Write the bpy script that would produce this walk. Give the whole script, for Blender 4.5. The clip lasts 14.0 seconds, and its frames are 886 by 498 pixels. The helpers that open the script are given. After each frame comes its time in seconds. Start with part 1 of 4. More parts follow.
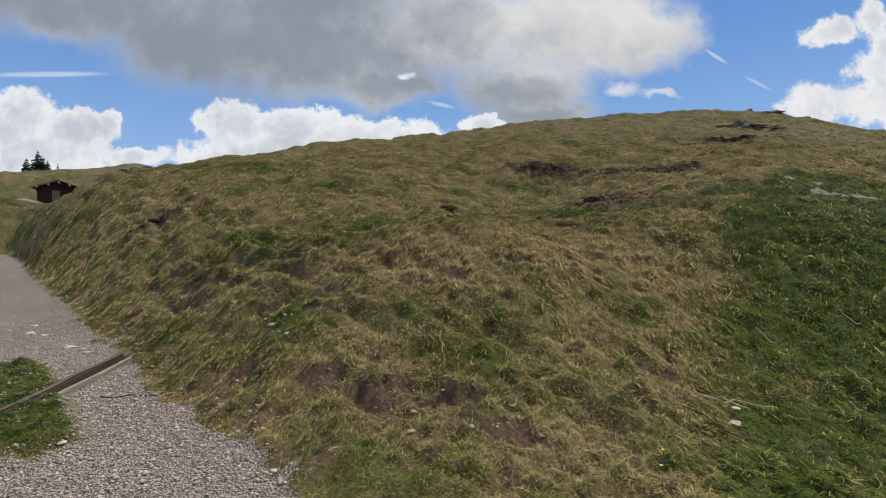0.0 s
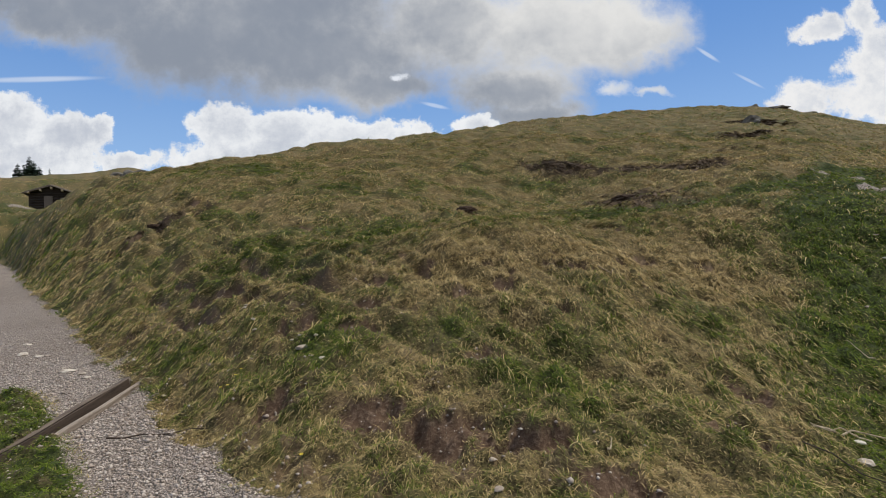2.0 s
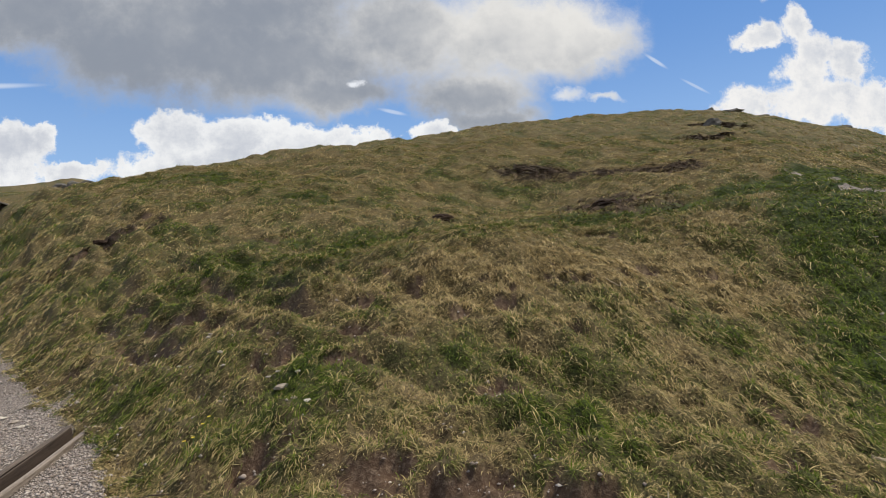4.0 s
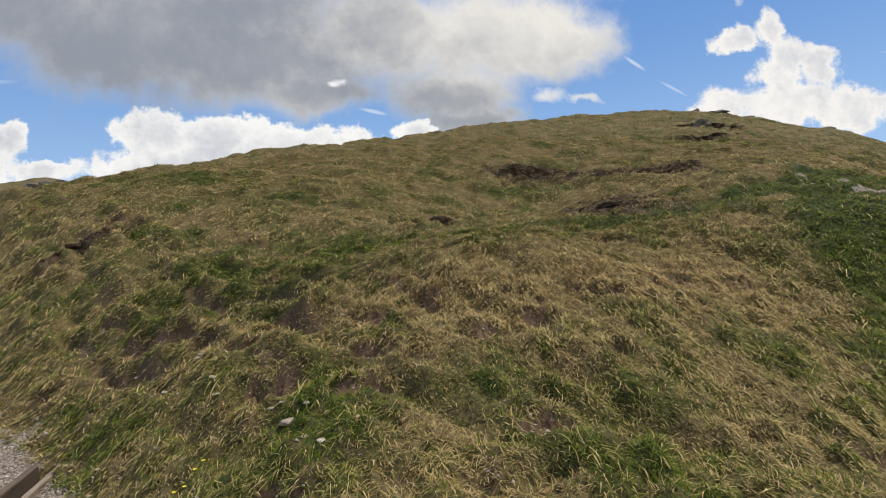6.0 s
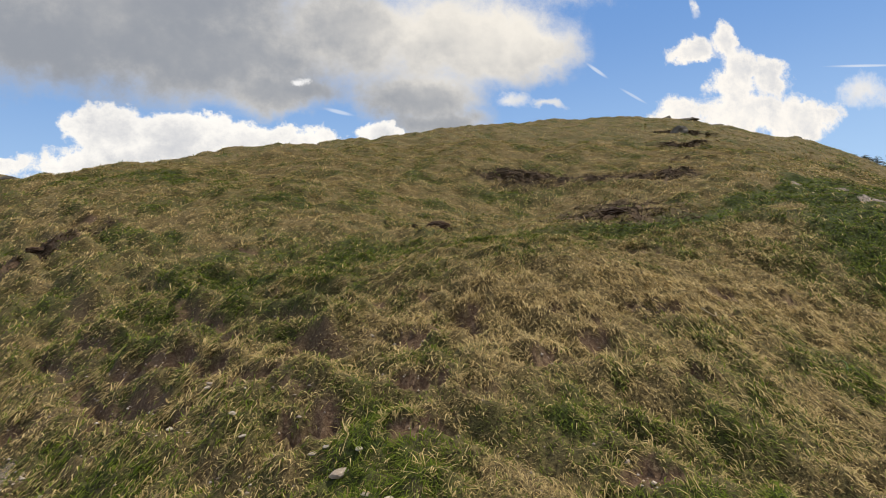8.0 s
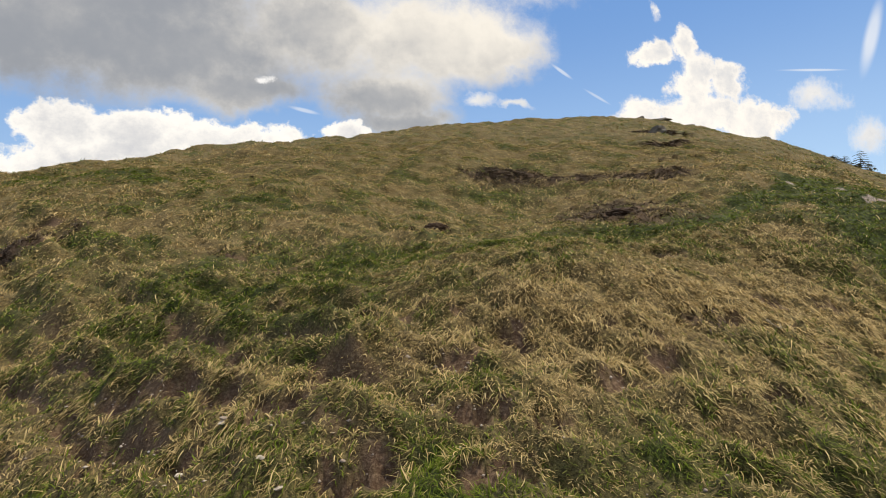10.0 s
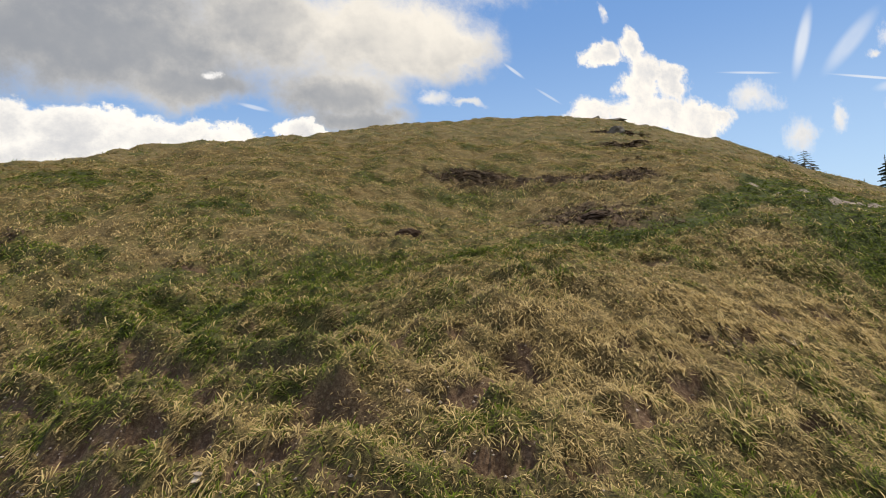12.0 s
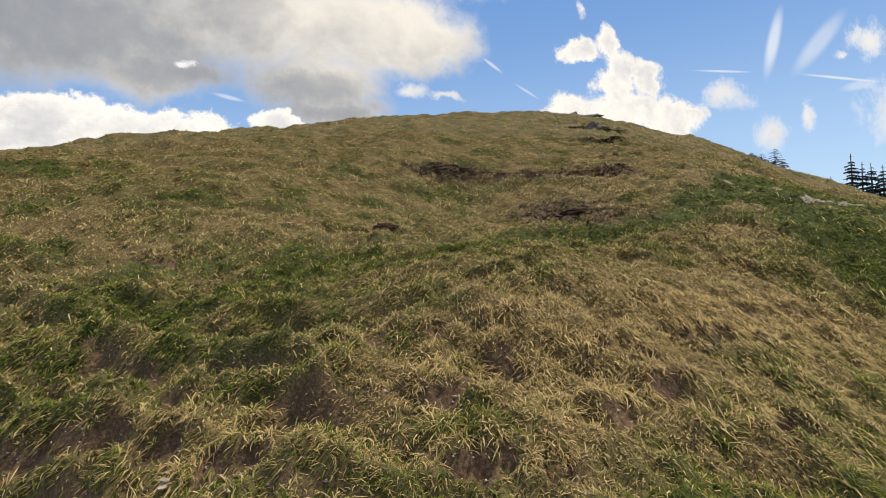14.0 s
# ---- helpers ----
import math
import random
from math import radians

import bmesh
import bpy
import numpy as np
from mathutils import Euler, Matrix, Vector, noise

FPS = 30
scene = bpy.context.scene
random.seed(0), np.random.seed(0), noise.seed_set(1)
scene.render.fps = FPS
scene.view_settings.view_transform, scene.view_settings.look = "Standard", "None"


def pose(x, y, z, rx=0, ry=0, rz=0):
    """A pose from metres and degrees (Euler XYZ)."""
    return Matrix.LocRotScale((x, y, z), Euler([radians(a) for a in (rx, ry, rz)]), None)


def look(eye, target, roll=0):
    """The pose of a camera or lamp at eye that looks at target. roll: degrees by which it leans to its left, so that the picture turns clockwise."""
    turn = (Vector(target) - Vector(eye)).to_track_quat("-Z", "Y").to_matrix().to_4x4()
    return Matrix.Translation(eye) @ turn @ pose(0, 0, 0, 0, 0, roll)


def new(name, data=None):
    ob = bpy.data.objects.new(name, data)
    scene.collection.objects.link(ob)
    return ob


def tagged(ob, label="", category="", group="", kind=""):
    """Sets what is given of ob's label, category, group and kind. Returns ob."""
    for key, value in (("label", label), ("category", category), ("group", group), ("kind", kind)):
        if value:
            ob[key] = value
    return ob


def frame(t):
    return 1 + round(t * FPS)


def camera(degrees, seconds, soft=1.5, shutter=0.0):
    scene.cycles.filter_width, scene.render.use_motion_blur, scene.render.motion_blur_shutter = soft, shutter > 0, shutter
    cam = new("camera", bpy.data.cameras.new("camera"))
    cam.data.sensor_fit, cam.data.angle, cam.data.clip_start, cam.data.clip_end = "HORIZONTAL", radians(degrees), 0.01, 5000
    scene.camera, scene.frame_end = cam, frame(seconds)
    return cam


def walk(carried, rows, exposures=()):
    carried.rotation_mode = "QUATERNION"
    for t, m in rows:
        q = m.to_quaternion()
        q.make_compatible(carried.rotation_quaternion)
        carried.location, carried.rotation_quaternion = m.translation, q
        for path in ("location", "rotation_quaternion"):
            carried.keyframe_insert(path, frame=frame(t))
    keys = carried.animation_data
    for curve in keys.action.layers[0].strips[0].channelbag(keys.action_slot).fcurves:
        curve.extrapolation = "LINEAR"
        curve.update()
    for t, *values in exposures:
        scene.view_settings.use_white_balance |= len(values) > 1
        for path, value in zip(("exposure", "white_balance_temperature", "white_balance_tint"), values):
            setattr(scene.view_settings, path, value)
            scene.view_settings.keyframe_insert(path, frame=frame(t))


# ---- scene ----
cam = camera(78, 14.0, 0.7)
EYE, TILT, LEAN = 1.5, 0, 0.5
ROWS = [
    (0, 0, 0, 0, -0, 0, -0),
    (0.5, -0.046, 0.198, -0.022, 0.01, -0.07, 0.32),
    (1, -0.078, 0.371, 0.025, -0.03, -0.02, 0.44),
    (1.5, -0.215, 0.502, 0.026, -0.2, 0, 0.67),
    (2, -0.459, 0.624, 0.066, -0.51, 0.06, 0.77),
    (2.5, -0.58, 0.665, 0.093, -1.67, 0.3, 1.48),
    (3, -0.608, 0.868, 0.092, -2.83, 0.3, 1.81),
    (3.5, -0.626, 1.057, 0.158, -3.69, 0.48, 1.91),
    (4, -0.719, 1.182, 0.157, -4.56, 0.56, 2.17),
    (6.5, -1.115, 1.829, 0.298, -6.91, 0.49, 2),
    (7, -1.306, 1.937, 0.352, -7.6, 0.5, 1.72),
    (7.5, -1.405, 2, 0.356, -8.94, 0.57, 1.82),
    (8, -1.473, 2.231, 0.343, -10.19, 0.59, 1.92),
    (10.5, -1.962, 2.905, 0.487, -14.67, 0.35, 2.77),
    (11, -2.022, 3.069, 0.551, -16.12, 0.29, 3.24),
    (11.5, -2.022, 3.153, 0.563, -17.39, 0.19, 3.17),
    (12, -2.025, 3.185, 0.566, -18.16, 0.01, 3.11),
    (12.5, -2.037, 3.24, 0.582, -18.98, -0.31, 3.11),
    (13, -2.04, 3.27, 0.584, -19.46, -0.44, 3.03),
    (13.5, -2.035, 3.273, 0.584, -20.11, -0.65, 2.91),
    (14, -2.009, 3.261, 0.583, -20.52, -0.76, 2.78),
]
EXPOSURES = [(0.0, -0.16, 6050, 10), (4.0, -0.08, 6200, 10), (7.0, 0.02, 6500, 10), (10.5, 0.12, 6800, 10), (14.0, 0.12, 6800, 10)]
walk(cam, [(t, pose(0, 0, EYE, TILT, LEAN, 0) @ pose(x, y, z, 90 + pitch, roll, yaw)) for t, x, y, z, yaw, pitch, roll in ROWS], EXPOSURES)

# ---- light and sky ----
SUN_AZ, SUN_EL = 75.0, 62.0          # compass bearing from +y, clockwise; degrees above the horizon
sun = new("sun", bpy.data.lights.new("sun", "SUN"))
sun.data.energy, sun.data.angle, sun.data.color = 4.0, radians(4), (1.0, 0.90, 0.74)
_a, _e = radians(SUN_AZ), radians(SUN_EL)
SUN_DIR = Vector((math.sin(_a) * math.cos(_e), math.cos(_a) * math.cos(_e), math.sin(_e)))
sun.matrix_world = look(SUN_DIR * 50, (0, 0, 0))


class Graph:
    """Short hand for shader node trees."""

    def __init__(self, tree):
        self.tree = tree
        tree.nodes.clear()

    def node(self, kind, **settings):
        n = self.tree.nodes.new(kind)
        for key, value in settings.items():
            setattr(n, key, value)
        return n

    def put(self, socket, value):
        if isinstance(value, bpy.types.NodeSocket):
            self.tree.links.new(value, socket)
        else:
            socket.default_value = value

    def math(self, op, a, b=0.0, c=0.0, clamp=False):
        n = self.node("ShaderNodeMath", operation=op, use_clamp=clamp)
        for i, v in enumerate((a, b, c)):
            self.put(n.inputs[i], v)
        return n.outputs[0]

    def vec(self, op, a, b=(0, 0, 0)):
        n = self.node("ShaderNodeVectorMath", operation=op)
        self.put(n.inputs[0], a)
        if op not in ("LENGTH", "NORMALIZE"):
            self.put(n.inputs[1], b)
        return n.outputs[1] if op in ("LENGTH", "DOT_PRODUCT") else n.outputs[0]

    def mix(self, fac, a, b, mode="MIX"):
        n = self.node("ShaderNodeMix", data_type="RGBA", blend_type=mode)
        self.put(n.inputs[0], fac), self.put(n.inputs[6], a), self.put(n.inputs[7], b)
        return n.outputs[2]

    def ramp(self, v, lo, hi, a=0.0, b=1.0, smooth=True):
        n = self.node("ShaderNodeMapRange", interpolation_type="SMOOTHSTEP" if smooth else "LINEAR")
        for i, q in enumerate((v, lo, hi, a, b)):
            self.put(n.inputs[i], q)
        return n.outputs[0]

    def noise(self, at, scale, detail=4.0, rough=0.55, dist=0.0, dims="3D"):
        n = self.node("ShaderNodeTexNoise", noise_dimensions=dims)
        self.put(n.inputs["Vector"], at)
        for key, v in (("Scale", scale), ("Detail", detail), ("Roughness", rough), ("Distortion", dist)):
            n.inputs[key].default_value = v
        return n.outputs[0]


def c4(r, g, b):
    return (r, g, b, 1.0)


def make_world():
    world = bpy.data.worlds.new("sky")
    scene.world = world
    world.use_nodes = True
    g = Graph(world.node_tree)
    sky = g.node("ShaderNodeTexSky", sky_type="NISHITA", sun_disc=False, sun_elevation=_e, sun_rotation=_a, altitude=1500.0)
    way = g.node("ShaderNodeTexCoord").outputs["Generated"]
    part = g.node("ShaderNodeSeparateXYZ")
    g.put(part.inputs[0], way)
    dx, dy, dz = part.outputs
    ahead = g.math("MAXIMUM", dy, 0.05)
    flat = g.node("ShaderNodeCombineXYZ")
    g.put(flat.inputs[0], g.math("DIVIDE", dx, ahead)), g.put(flat.inputs[1], g.math("DIVIDE", dz, ahead))
    flat = flat.outputs[0]
    # billows push the outlines of the clouds about
    n1 = g.node("ShaderNodeTexNoise", noise_dimensions="3D")
    g.put(n1.inputs["Vector"], flat)
    n1.inputs["Scale"].default_value, n1.inputs["Detail"].default_value, n1.inputs["Roughness"].default_value = 9.0, 7.0, 0.62
    wob = g.vec("MULTIPLY", g.vec("SUBTRACT", n1.outputs["Color"], (0.5, 0.5, 0.5)), (0.12, 0.09, 0.0))
    soft_at = g.vec("ADD", flat, wob)
    fine = n1.outputs[0]
    broad = g.noise(flat, 2.6, 5.0, 0.6, 0.3)

    def union(blobs):
        total = None
        for u, v, ru, rv in blobs:
            d = g.vec("LENGTH", g.vec("MULTIPLY", g.vec("SUBTRACT", soft_at, (u, v, 0)), (1 / ru, 1 / rv, 0)))
            d = g.math("MULTIPLY", d, 0.9)
            total = d if total is None else g.math("SMOOTH_MIN", total, d, 0.25)
        return total

    def streak(u0, v0, u1, v1, wide):
        mid, half = ((u0 + u1) / 2, (v0 + v1) / 2, 0), math.hypot(u1 - u0, v1 - v0) / 2
        turn = g.node("ShaderNodeVectorRotate", rotation_type="Z_AXIS")
        g.put(turn.inputs["Vector"], flat)
        turn.inputs["Center"].default_value, turn.inputs["Angle"].default_value = mid, -math.atan2(v1 - v0, u1 - u0)
        d = g.vec("LENGTH", g.vec("MULTIPLY", g.vec("SUBTRACT", turn.outputs[0], mid), (1 / half, 1 / wide, 0)))
        return g.ramp(d, 1.0, 0.3)

    front = g.ramp(dy, 0.05, 0.25)
    # clear blue air, paler towards the horizon
    air = g.mix(0.75, sky.outputs[0], g.mix(g.ramp(dz, 0.0, 0.42), c4(4.4, 6.6, 9.6), c4(1.5, 3.4, 7.4)))
    colour = air
    for line in STREAKS:
        u0, v0, u1, v1, wide, strong = line
        colour = g.mix(g.math("MULTIPLY", g.math("MULTIPLY", streak(u0, v0, u1, v1, wide), g.ramp(broad, 0.2, 0.75, 0.5, 1.0)), g.math("MULTIPLY", front, strong)), colour, c4(8.0, 8.4, 9.0))
    rough = g.noise(flat, 16.0, 8.0, 0.68)
    for blobs, hard, puff, grain, white, shade, lit in CLOUDS:
        d = union(blobs)
        dense = g.math("ADD", g.math("SUBTRACT", 1.0, d), g.math("MULTIPLY", g.math("SUBTRACT", rough, 0.5), puff))
        cover = g.math("MULTIPLY", g.ramp(dense, 0.0, hard), front)
        inner = g.ramp(dense, 0.05, 0.85)
        tone = g.math("ADD", g.math("MULTIPLY", g.math("SUBTRACT", broad, 0.5), 1.7), g.math("MULTIPLY", g.math("SUBTRACT", rough, 0.5), grain))
        tone = g.math("ADD", tone, g.math("MULTIPLY", inner, 0.45))
        if lit:
            u, v, ru, rv = lit
            near = g.vec("LENGTH", g.vec("MULTIPLY", g.vec("SUBTRACT", soft_at, (u, v, 0)), (1 / ru, 1 / rv, 0)))
            tone = g.math("ADD", tone, g.ramp(near, 0.2, 1.25, -0.2, 0.55))
        colour = g.mix(cover, colour, g.mix(g.ramp(tone, -0.15, 1.15), white, shade))
    # the sky behind and overhead: broken cloud of the same kind
    back = g.ramp(g.noise(way, 2.2, 6.0, 0.6), 0.40, 0.58)
    back = g.math("MULTIPLY", back, g.math("SUBTRACT", 1.0, g.math("MULTIPLY", front, g.ramp(dz, 0.75, 0.55))))
    colour = g.mix(back, colour, c4(7.0, 7.0, 7.2))
    bg = g.node("ShaderNodeBackground")
    g.put(bg.inputs[0], colour)
    bg.inputs[1].default_value = 0.1
    g.put(g.node("ShaderNodeOutputWorld").inputs[0], bg.outputs[0])


# cloud masses as overlapping billows: middle and half-sizes, across and up, one unit ahead; then softness, puffiness, grain, lit and shaded colour, the lit side
CLOUDS = (
    ((
        (-0.689, 0.435, 0.123, 0.055), (-0.439, 0.395, 0.209, 0.101), (-0.193, 0.371, 0.257, 0.105), (-0.100, 0.302, 0.130, 0.051), (-0.303, 0.447, 0.411, 0.088),
        (-0.110, 0.554, 0.768, 0.112), (-0.62, 0.46, 0.24, 0.085), (-0.84, 0.50, 0.2, 0.09), (-0.30, 0.37, 0.30, 0.10),
        (0.245, 0.400, 0.243, 0.107), (0.366, 0.376, 0.121, 0.054), (0.144, 0.298, 0.151, 0.063), (0.034, 0.406, 0.179, 0.104), (0.184, 0.246, 0.109, 0.032),
    ), 0.55, 0.6, 0.4, c4(8.8, 8.4, 7.7), c4(3.0, 3.25, 3.7), (0.27, 0.44, 0.36, 0.17)),
    ((
        (-0.378, 0.232, 0.072, 0.046), (-0.273, 0.227, 0.094, 0.044), (-0.171, 0.211, 0.097, 0.040), (-0.064, 0.198, 0.080, 0.030), (-0.284, 0.188, 0.180, 0.029),
        (-0.777, 0.235, 0.083, 0.062), (-0.674, 0.219, 0.083, 0.046), (-0.612, 0.234, 0.031, 0.036), (-0.560, 0.176, 0.062, 0.023), (0.068, 0.225, 0.047, 0.026),
        (0.099, 0.215, 0.031, 0.019), (-0.395, 0.165, 0.114, 0.026), (-0.74, 0.17, 0.15, 0.05),
    ), 0.22, 1.3, 1.4, c4(9.8, 9.6, 9.2), c4(5.4, 5.6, 6.1), None),
    ((
        (0.680, 0.267, 0.057, 0.039), (0.787, 0.406, 0.036, 0.046), (0.803, 0.343, 0.054, 0.072), (0.887, 0.343, 0.069, 0.042), (0.818, 0.262, 0.091, 0.058),
        (0.942, 0.251, 0.119, 0.052), (0.705, 0.384, 0.051, 0.027),
    ), 0.40, 1.7, 1.4, c4(9.8, 9.4, 8.8), c4(5.6, 5.9, 6.5), None),
    ((
        (1.118, 0.316, 0.102, 0.041), (1.273, 0.223, 0.064, 0.051), (1.407, 0.270, 0.034, 0.044), (0.717, 0.476, 0.015, 0.027),
        (1.666, 0.487, 0.097, 0.063), (1.548, 0.436, 0.036, 0.015), (1.799, 0.288, 0.184, 0.113), (0.328, 0.283, 0.045, 0.019), (0.395, 0.276, 0.030, 0.010),
    ), 0.95, 1.9, 1.2, c4(9.6, 9.3, 8.9), c4(6.0, 6.4, 7.0), None),
    ((
        (-0.062, 0.326, 0.014, 0.011),
    ), 0.8, 0.5, 0.5, c4(9.5, 9.5, 9.5), c4(8.0, 8.0, 8.2), None),
)
# vapour trails: both ends, half-width, strength
STREAKS = (
    (1.334, 0.562, 1.255, 0.343, 0.027, 0.8), (1.591, 0.573, 1.341, 0.362, 0.034, 0.6), (1.008, 0.365, 1.234, 0.373, 0.004, 0.7),
    (1.352, 0.377, 1.726, 0.371, 0.005, 0.8), (0.477, 0.364, 0.529, 0.330, 0.005, 0.8), (0.544, 0.316, 0.612, 0.280, 0.004, 0.6),
    (-0.031, 0.271, 0.031, 0.256, 0.005, 0.6), (-0.869, 0.325, -0.578, 0.326, 0.007, 0.7), (1.520, 0.340, 1.726, 0.381, 0.018, 0.5),
)
make_world()

# ---- materials ----


def material(name):
    m = bpy.data.materials.new(name)
    m.use_nodes = True
    g = Graph(m.node_tree)
    out = g.node("ShaderNodeOutputMaterial")
    bsdf = g.node("ShaderNodeBsdfPrincipled")
    g.put(out.inputs[0], bsdf.outputs[0])
    bsdf.inputs["Specular IOR Level"].default_value = 0.25
    return m, g, bsdf, out


def bump(g, bsdf, height, strength, distance):
    b = g.node("ShaderNodeBump")
    b.inputs["Strength"].default_value, b.inputs["Distance"].default_value = strength, distance
    g.put(b.inputs["Height"], height), g.put(bsdf.inputs["Normal"], b.outputs[0])


def attribute(g, name):
    return g.node("ShaderNodeAttribute", attribute_name=name).outputs["Fac"]


def place(g):
    return g.node("ShaderNodeNewGeometry").outputs["Position"]


def ground_material():
    m, g, bsdf, _ = material("hill_ground")
    p = place(g)
    n_big, n_mid, n_fine = g.noise(p, 0.55, 5.0), g.noise(p, 4.0, 6.0, 0.65), g.noise(p, 38.0, 5.0, 0.7)
    lush = g.math("ADD", attribute(g, "lush"), g.math("MULTIPLY", g.math("SUBTRACT", n_mid, 0.5), 1.2), clamp=True)
    # near the track the turf is open thatch, farther off it closes; its dark strands also paint in the shade between
    # the blades
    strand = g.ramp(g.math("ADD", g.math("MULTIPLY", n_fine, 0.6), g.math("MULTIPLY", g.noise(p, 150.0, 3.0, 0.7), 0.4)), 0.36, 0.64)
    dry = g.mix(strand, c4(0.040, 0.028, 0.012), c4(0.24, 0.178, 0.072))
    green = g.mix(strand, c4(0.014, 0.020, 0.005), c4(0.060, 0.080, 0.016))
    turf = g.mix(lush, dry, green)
    earth = g.mix(n_mid, c4(0.042, 0.025, 0.015), c4(0.135, 0.082, 0.048))
    earth = g.mix(g.ramp(n_fine, 0.45, 0.7), earth, c4(0.19, 0.13, 0.085))
    turf = g.mix(g.math("MULTIPLY", attribute(g, "soil"), 1.0, clamp=True), turf, earth)
    vor = g.node("ShaderNodeTexVoronoi")
    g.put(vor.inputs["Vector"], p)
    vor.inputs["Scale"].default_value = 75.0
    rnd = g.node("ShaderNodeSeparateColor")
    g.put(rnd.inputs[0], vor.outputs["Color"])
    stone = g.mix(rnd.outputs[0], c4(0.25, 0.195, 0.155), c4(0.58, 0.50, 0.42))
    stone = g.mix(g.ramp(vor.outputs["Distance"], 0.3, 0.75), stone, c4(0.10, 0.085, 0.07))
    stone = g.mix(g.ramp(n_big, 0.4, 0.7, 0.0, 0.45), stone, c4(0.16, 0.125, 0.095))
    gravel = attribute(g, "gravel")
    edge = g.ramp(g.math("ADD", gravel, g.math("MULTIPLY", g.math("SUBTRACT", n_mid, 0.5), 0.7)), 0.4, 0.6)
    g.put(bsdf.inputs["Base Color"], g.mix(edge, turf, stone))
    bsdf.inputs["Roughness"].default_value = 0.92
    h = g.math("ADD", g.math("MULTIPLY", n_fine, 0.6), g.math("MULTIPLY", n_mid, 0.6))
    h = g.math("ADD", h, g.math("MULTIPLY", edge, g.math("MULTIPLY", vor.outputs["Distance"], -0.9)))
    bump(g, bsdf, h, 0.8, 0.03)
    return m


def grass_material():
    m, g, bsdf, out = material("grass_blades")
    r = g.node("ShaderNodeNewGeometry").outputs["Random Per Island"]
    lush = g.math("ADD", attribute(g, "lush"), g.math("MULTIPLY", g.math("SUBTRACT", r, 0.5), 0.75), clamp=True)
    r2 = g.math("FRACT", g.math("MULTIPLY", r, 37.0))
    dry = g.mix(r2, c4(0.31, 0.222, 0.088), c4(0.68, 0.53, 0.255))
    green = g.mix(r2, c4(0.042, 0.070, 0.007), c4(0.150, 0.195, 0.020))
    blade = g.mix(g.ramp(lush, 0.3, 0.7), dry, green)
    old = g.math("MULTIPLY", g.math("SUBTRACT", 1.0, attribute(g, "tone")), g.ramp(lush, 0.35, 0.8, 0.75, 0.12))
    blade = g.mix(old, blade, c4(0.085, 0.062, 0.038))
    g.put(bsdf.inputs["Base Color"], blade)
    bsdf.inputs["Roughness"].default_value = 0.8
    bsdf.inputs["Specular IOR Level"].default_value = 0.08
    thin = g.node("ShaderNodeBsdfTranslucent")
    g.put(thin.inputs[0], blade)
    both = g.node("ShaderNodeMixShader")
    both.inputs[0].default_value = 0.22
    g.put(both.inputs[1], bsdf.outputs[0]), g.put(both.inputs[2], thin.outputs[0])
    g.put(out.inputs[0], both.outputs[0])
    return m


def plain_material(name, dark, light, scale, rough=0.85, relief=0.01, stretch=(1, 1, 1), per_object=0.0):
    """A surface that runs between two colours in two scales of grain."""
    m, g, bsdf, _ = material(name)
    at = g.vec("MULTIPLY", g.node("ShaderNodeTexCoord").outputs["Object"], stretch)
    a, b = g.noise(at, scale, 6.0, 0.65), g.noise(at, scale * 7, 4.0, 0.7)
    v = g.math("ADD", g.math("MULTIPLY", a, 0.6), g.math("MULTIPLY", b, 0.4))
    if per_object:
        v = g.math("ADD", v, g.math("MULTIPLY", g.math("SUBTRACT", g.node("ShaderNodeObjectInfo").outputs["Random"], 0.5), per_object))
    g.put(bsdf.inputs["Base Color"], g.mix(g.ramp(v, 0.3, 0.7), c4(*dark), c4(*light)))
    bsdf.inputs["Roughness"].default_value = rough
    bump(g, bsdf, v, 0.6, relief)
    return m


def pebble_material():
    m, g, bsdf, _ = material("limestone_pebbles")
    r = g.node("ShaderNodeNewGeometry").outputs["Random Per Island"]
    n = g.noise(place(g), 60.0, 4.0)
    base = g.mix(r, c4(0.25, 0.195, 0.155), c4(0.62, 0.54, 0.46))
    g.put(bsdf.inputs["Base Color"], g.mix(g.math("MULTIPLY", n, 0.5), base, c4(0.2, 0.16, 0.12)))
    bsdf.inputs["Roughness"].default_value = 0.88
    return m


GROUND, GRASS, PEBBLES = ground_material(), grass_material(), pebble_material()
LIMESTONE = plain_material("limestone", (0.26, 0.21, 0.16), (0.56, 0.50, 0.41), 9.0, 0.85, 0.01, per_object=0.3)
ROCK = plain_material("weathered_rock", (0.05, 0.045, 0.036), (0.19, 0.17, 0.14), 1.2, 0.9, 0.08)
# the shade inside the drain is put into this dark board colour
SHADED_WOOD = plain_material("shaded_board", (0.02, 0.014, 0.01), (0.09, 0.065, 0.048), 3.0, 0.7, 0.004, (14, 0.8, 14), 0.2)
MID_WOOD = plain_material("mid_brown_board", (0.05, 0.036, 0.026), (0.20, 0.155, 0.115), 3.0, 0.75, 0.004, (14, 0.8, 14), 0.2)
OLD_WOOD = plain_material("weathered_board", (0.10, 0.075, 0.055), (0.34, 0.28, 0.22), 3.0, 0.8, 0.004, (14, 0.8, 14), 0.2)
DARK_WOOD = plain_material("dark_timber", (0.018, 0.013, 0.01), (0.06, 0.045, 0.034), 2.0, 0.8, 0.01, (0.6, 0.6, 8))
ROOF_WOOD = plain_material("grey_shingles", (0.055, 0.05, 0.045), (0.14, 0.13, 0.12), 3.0, 0.85, 0.02, per_object=0.4)
STRAW = plain_material("dead_stalk", (0.22, 0.16, 0.09), (0.50, 0.42, 0.28), 20.0, 0.7, 0.002)
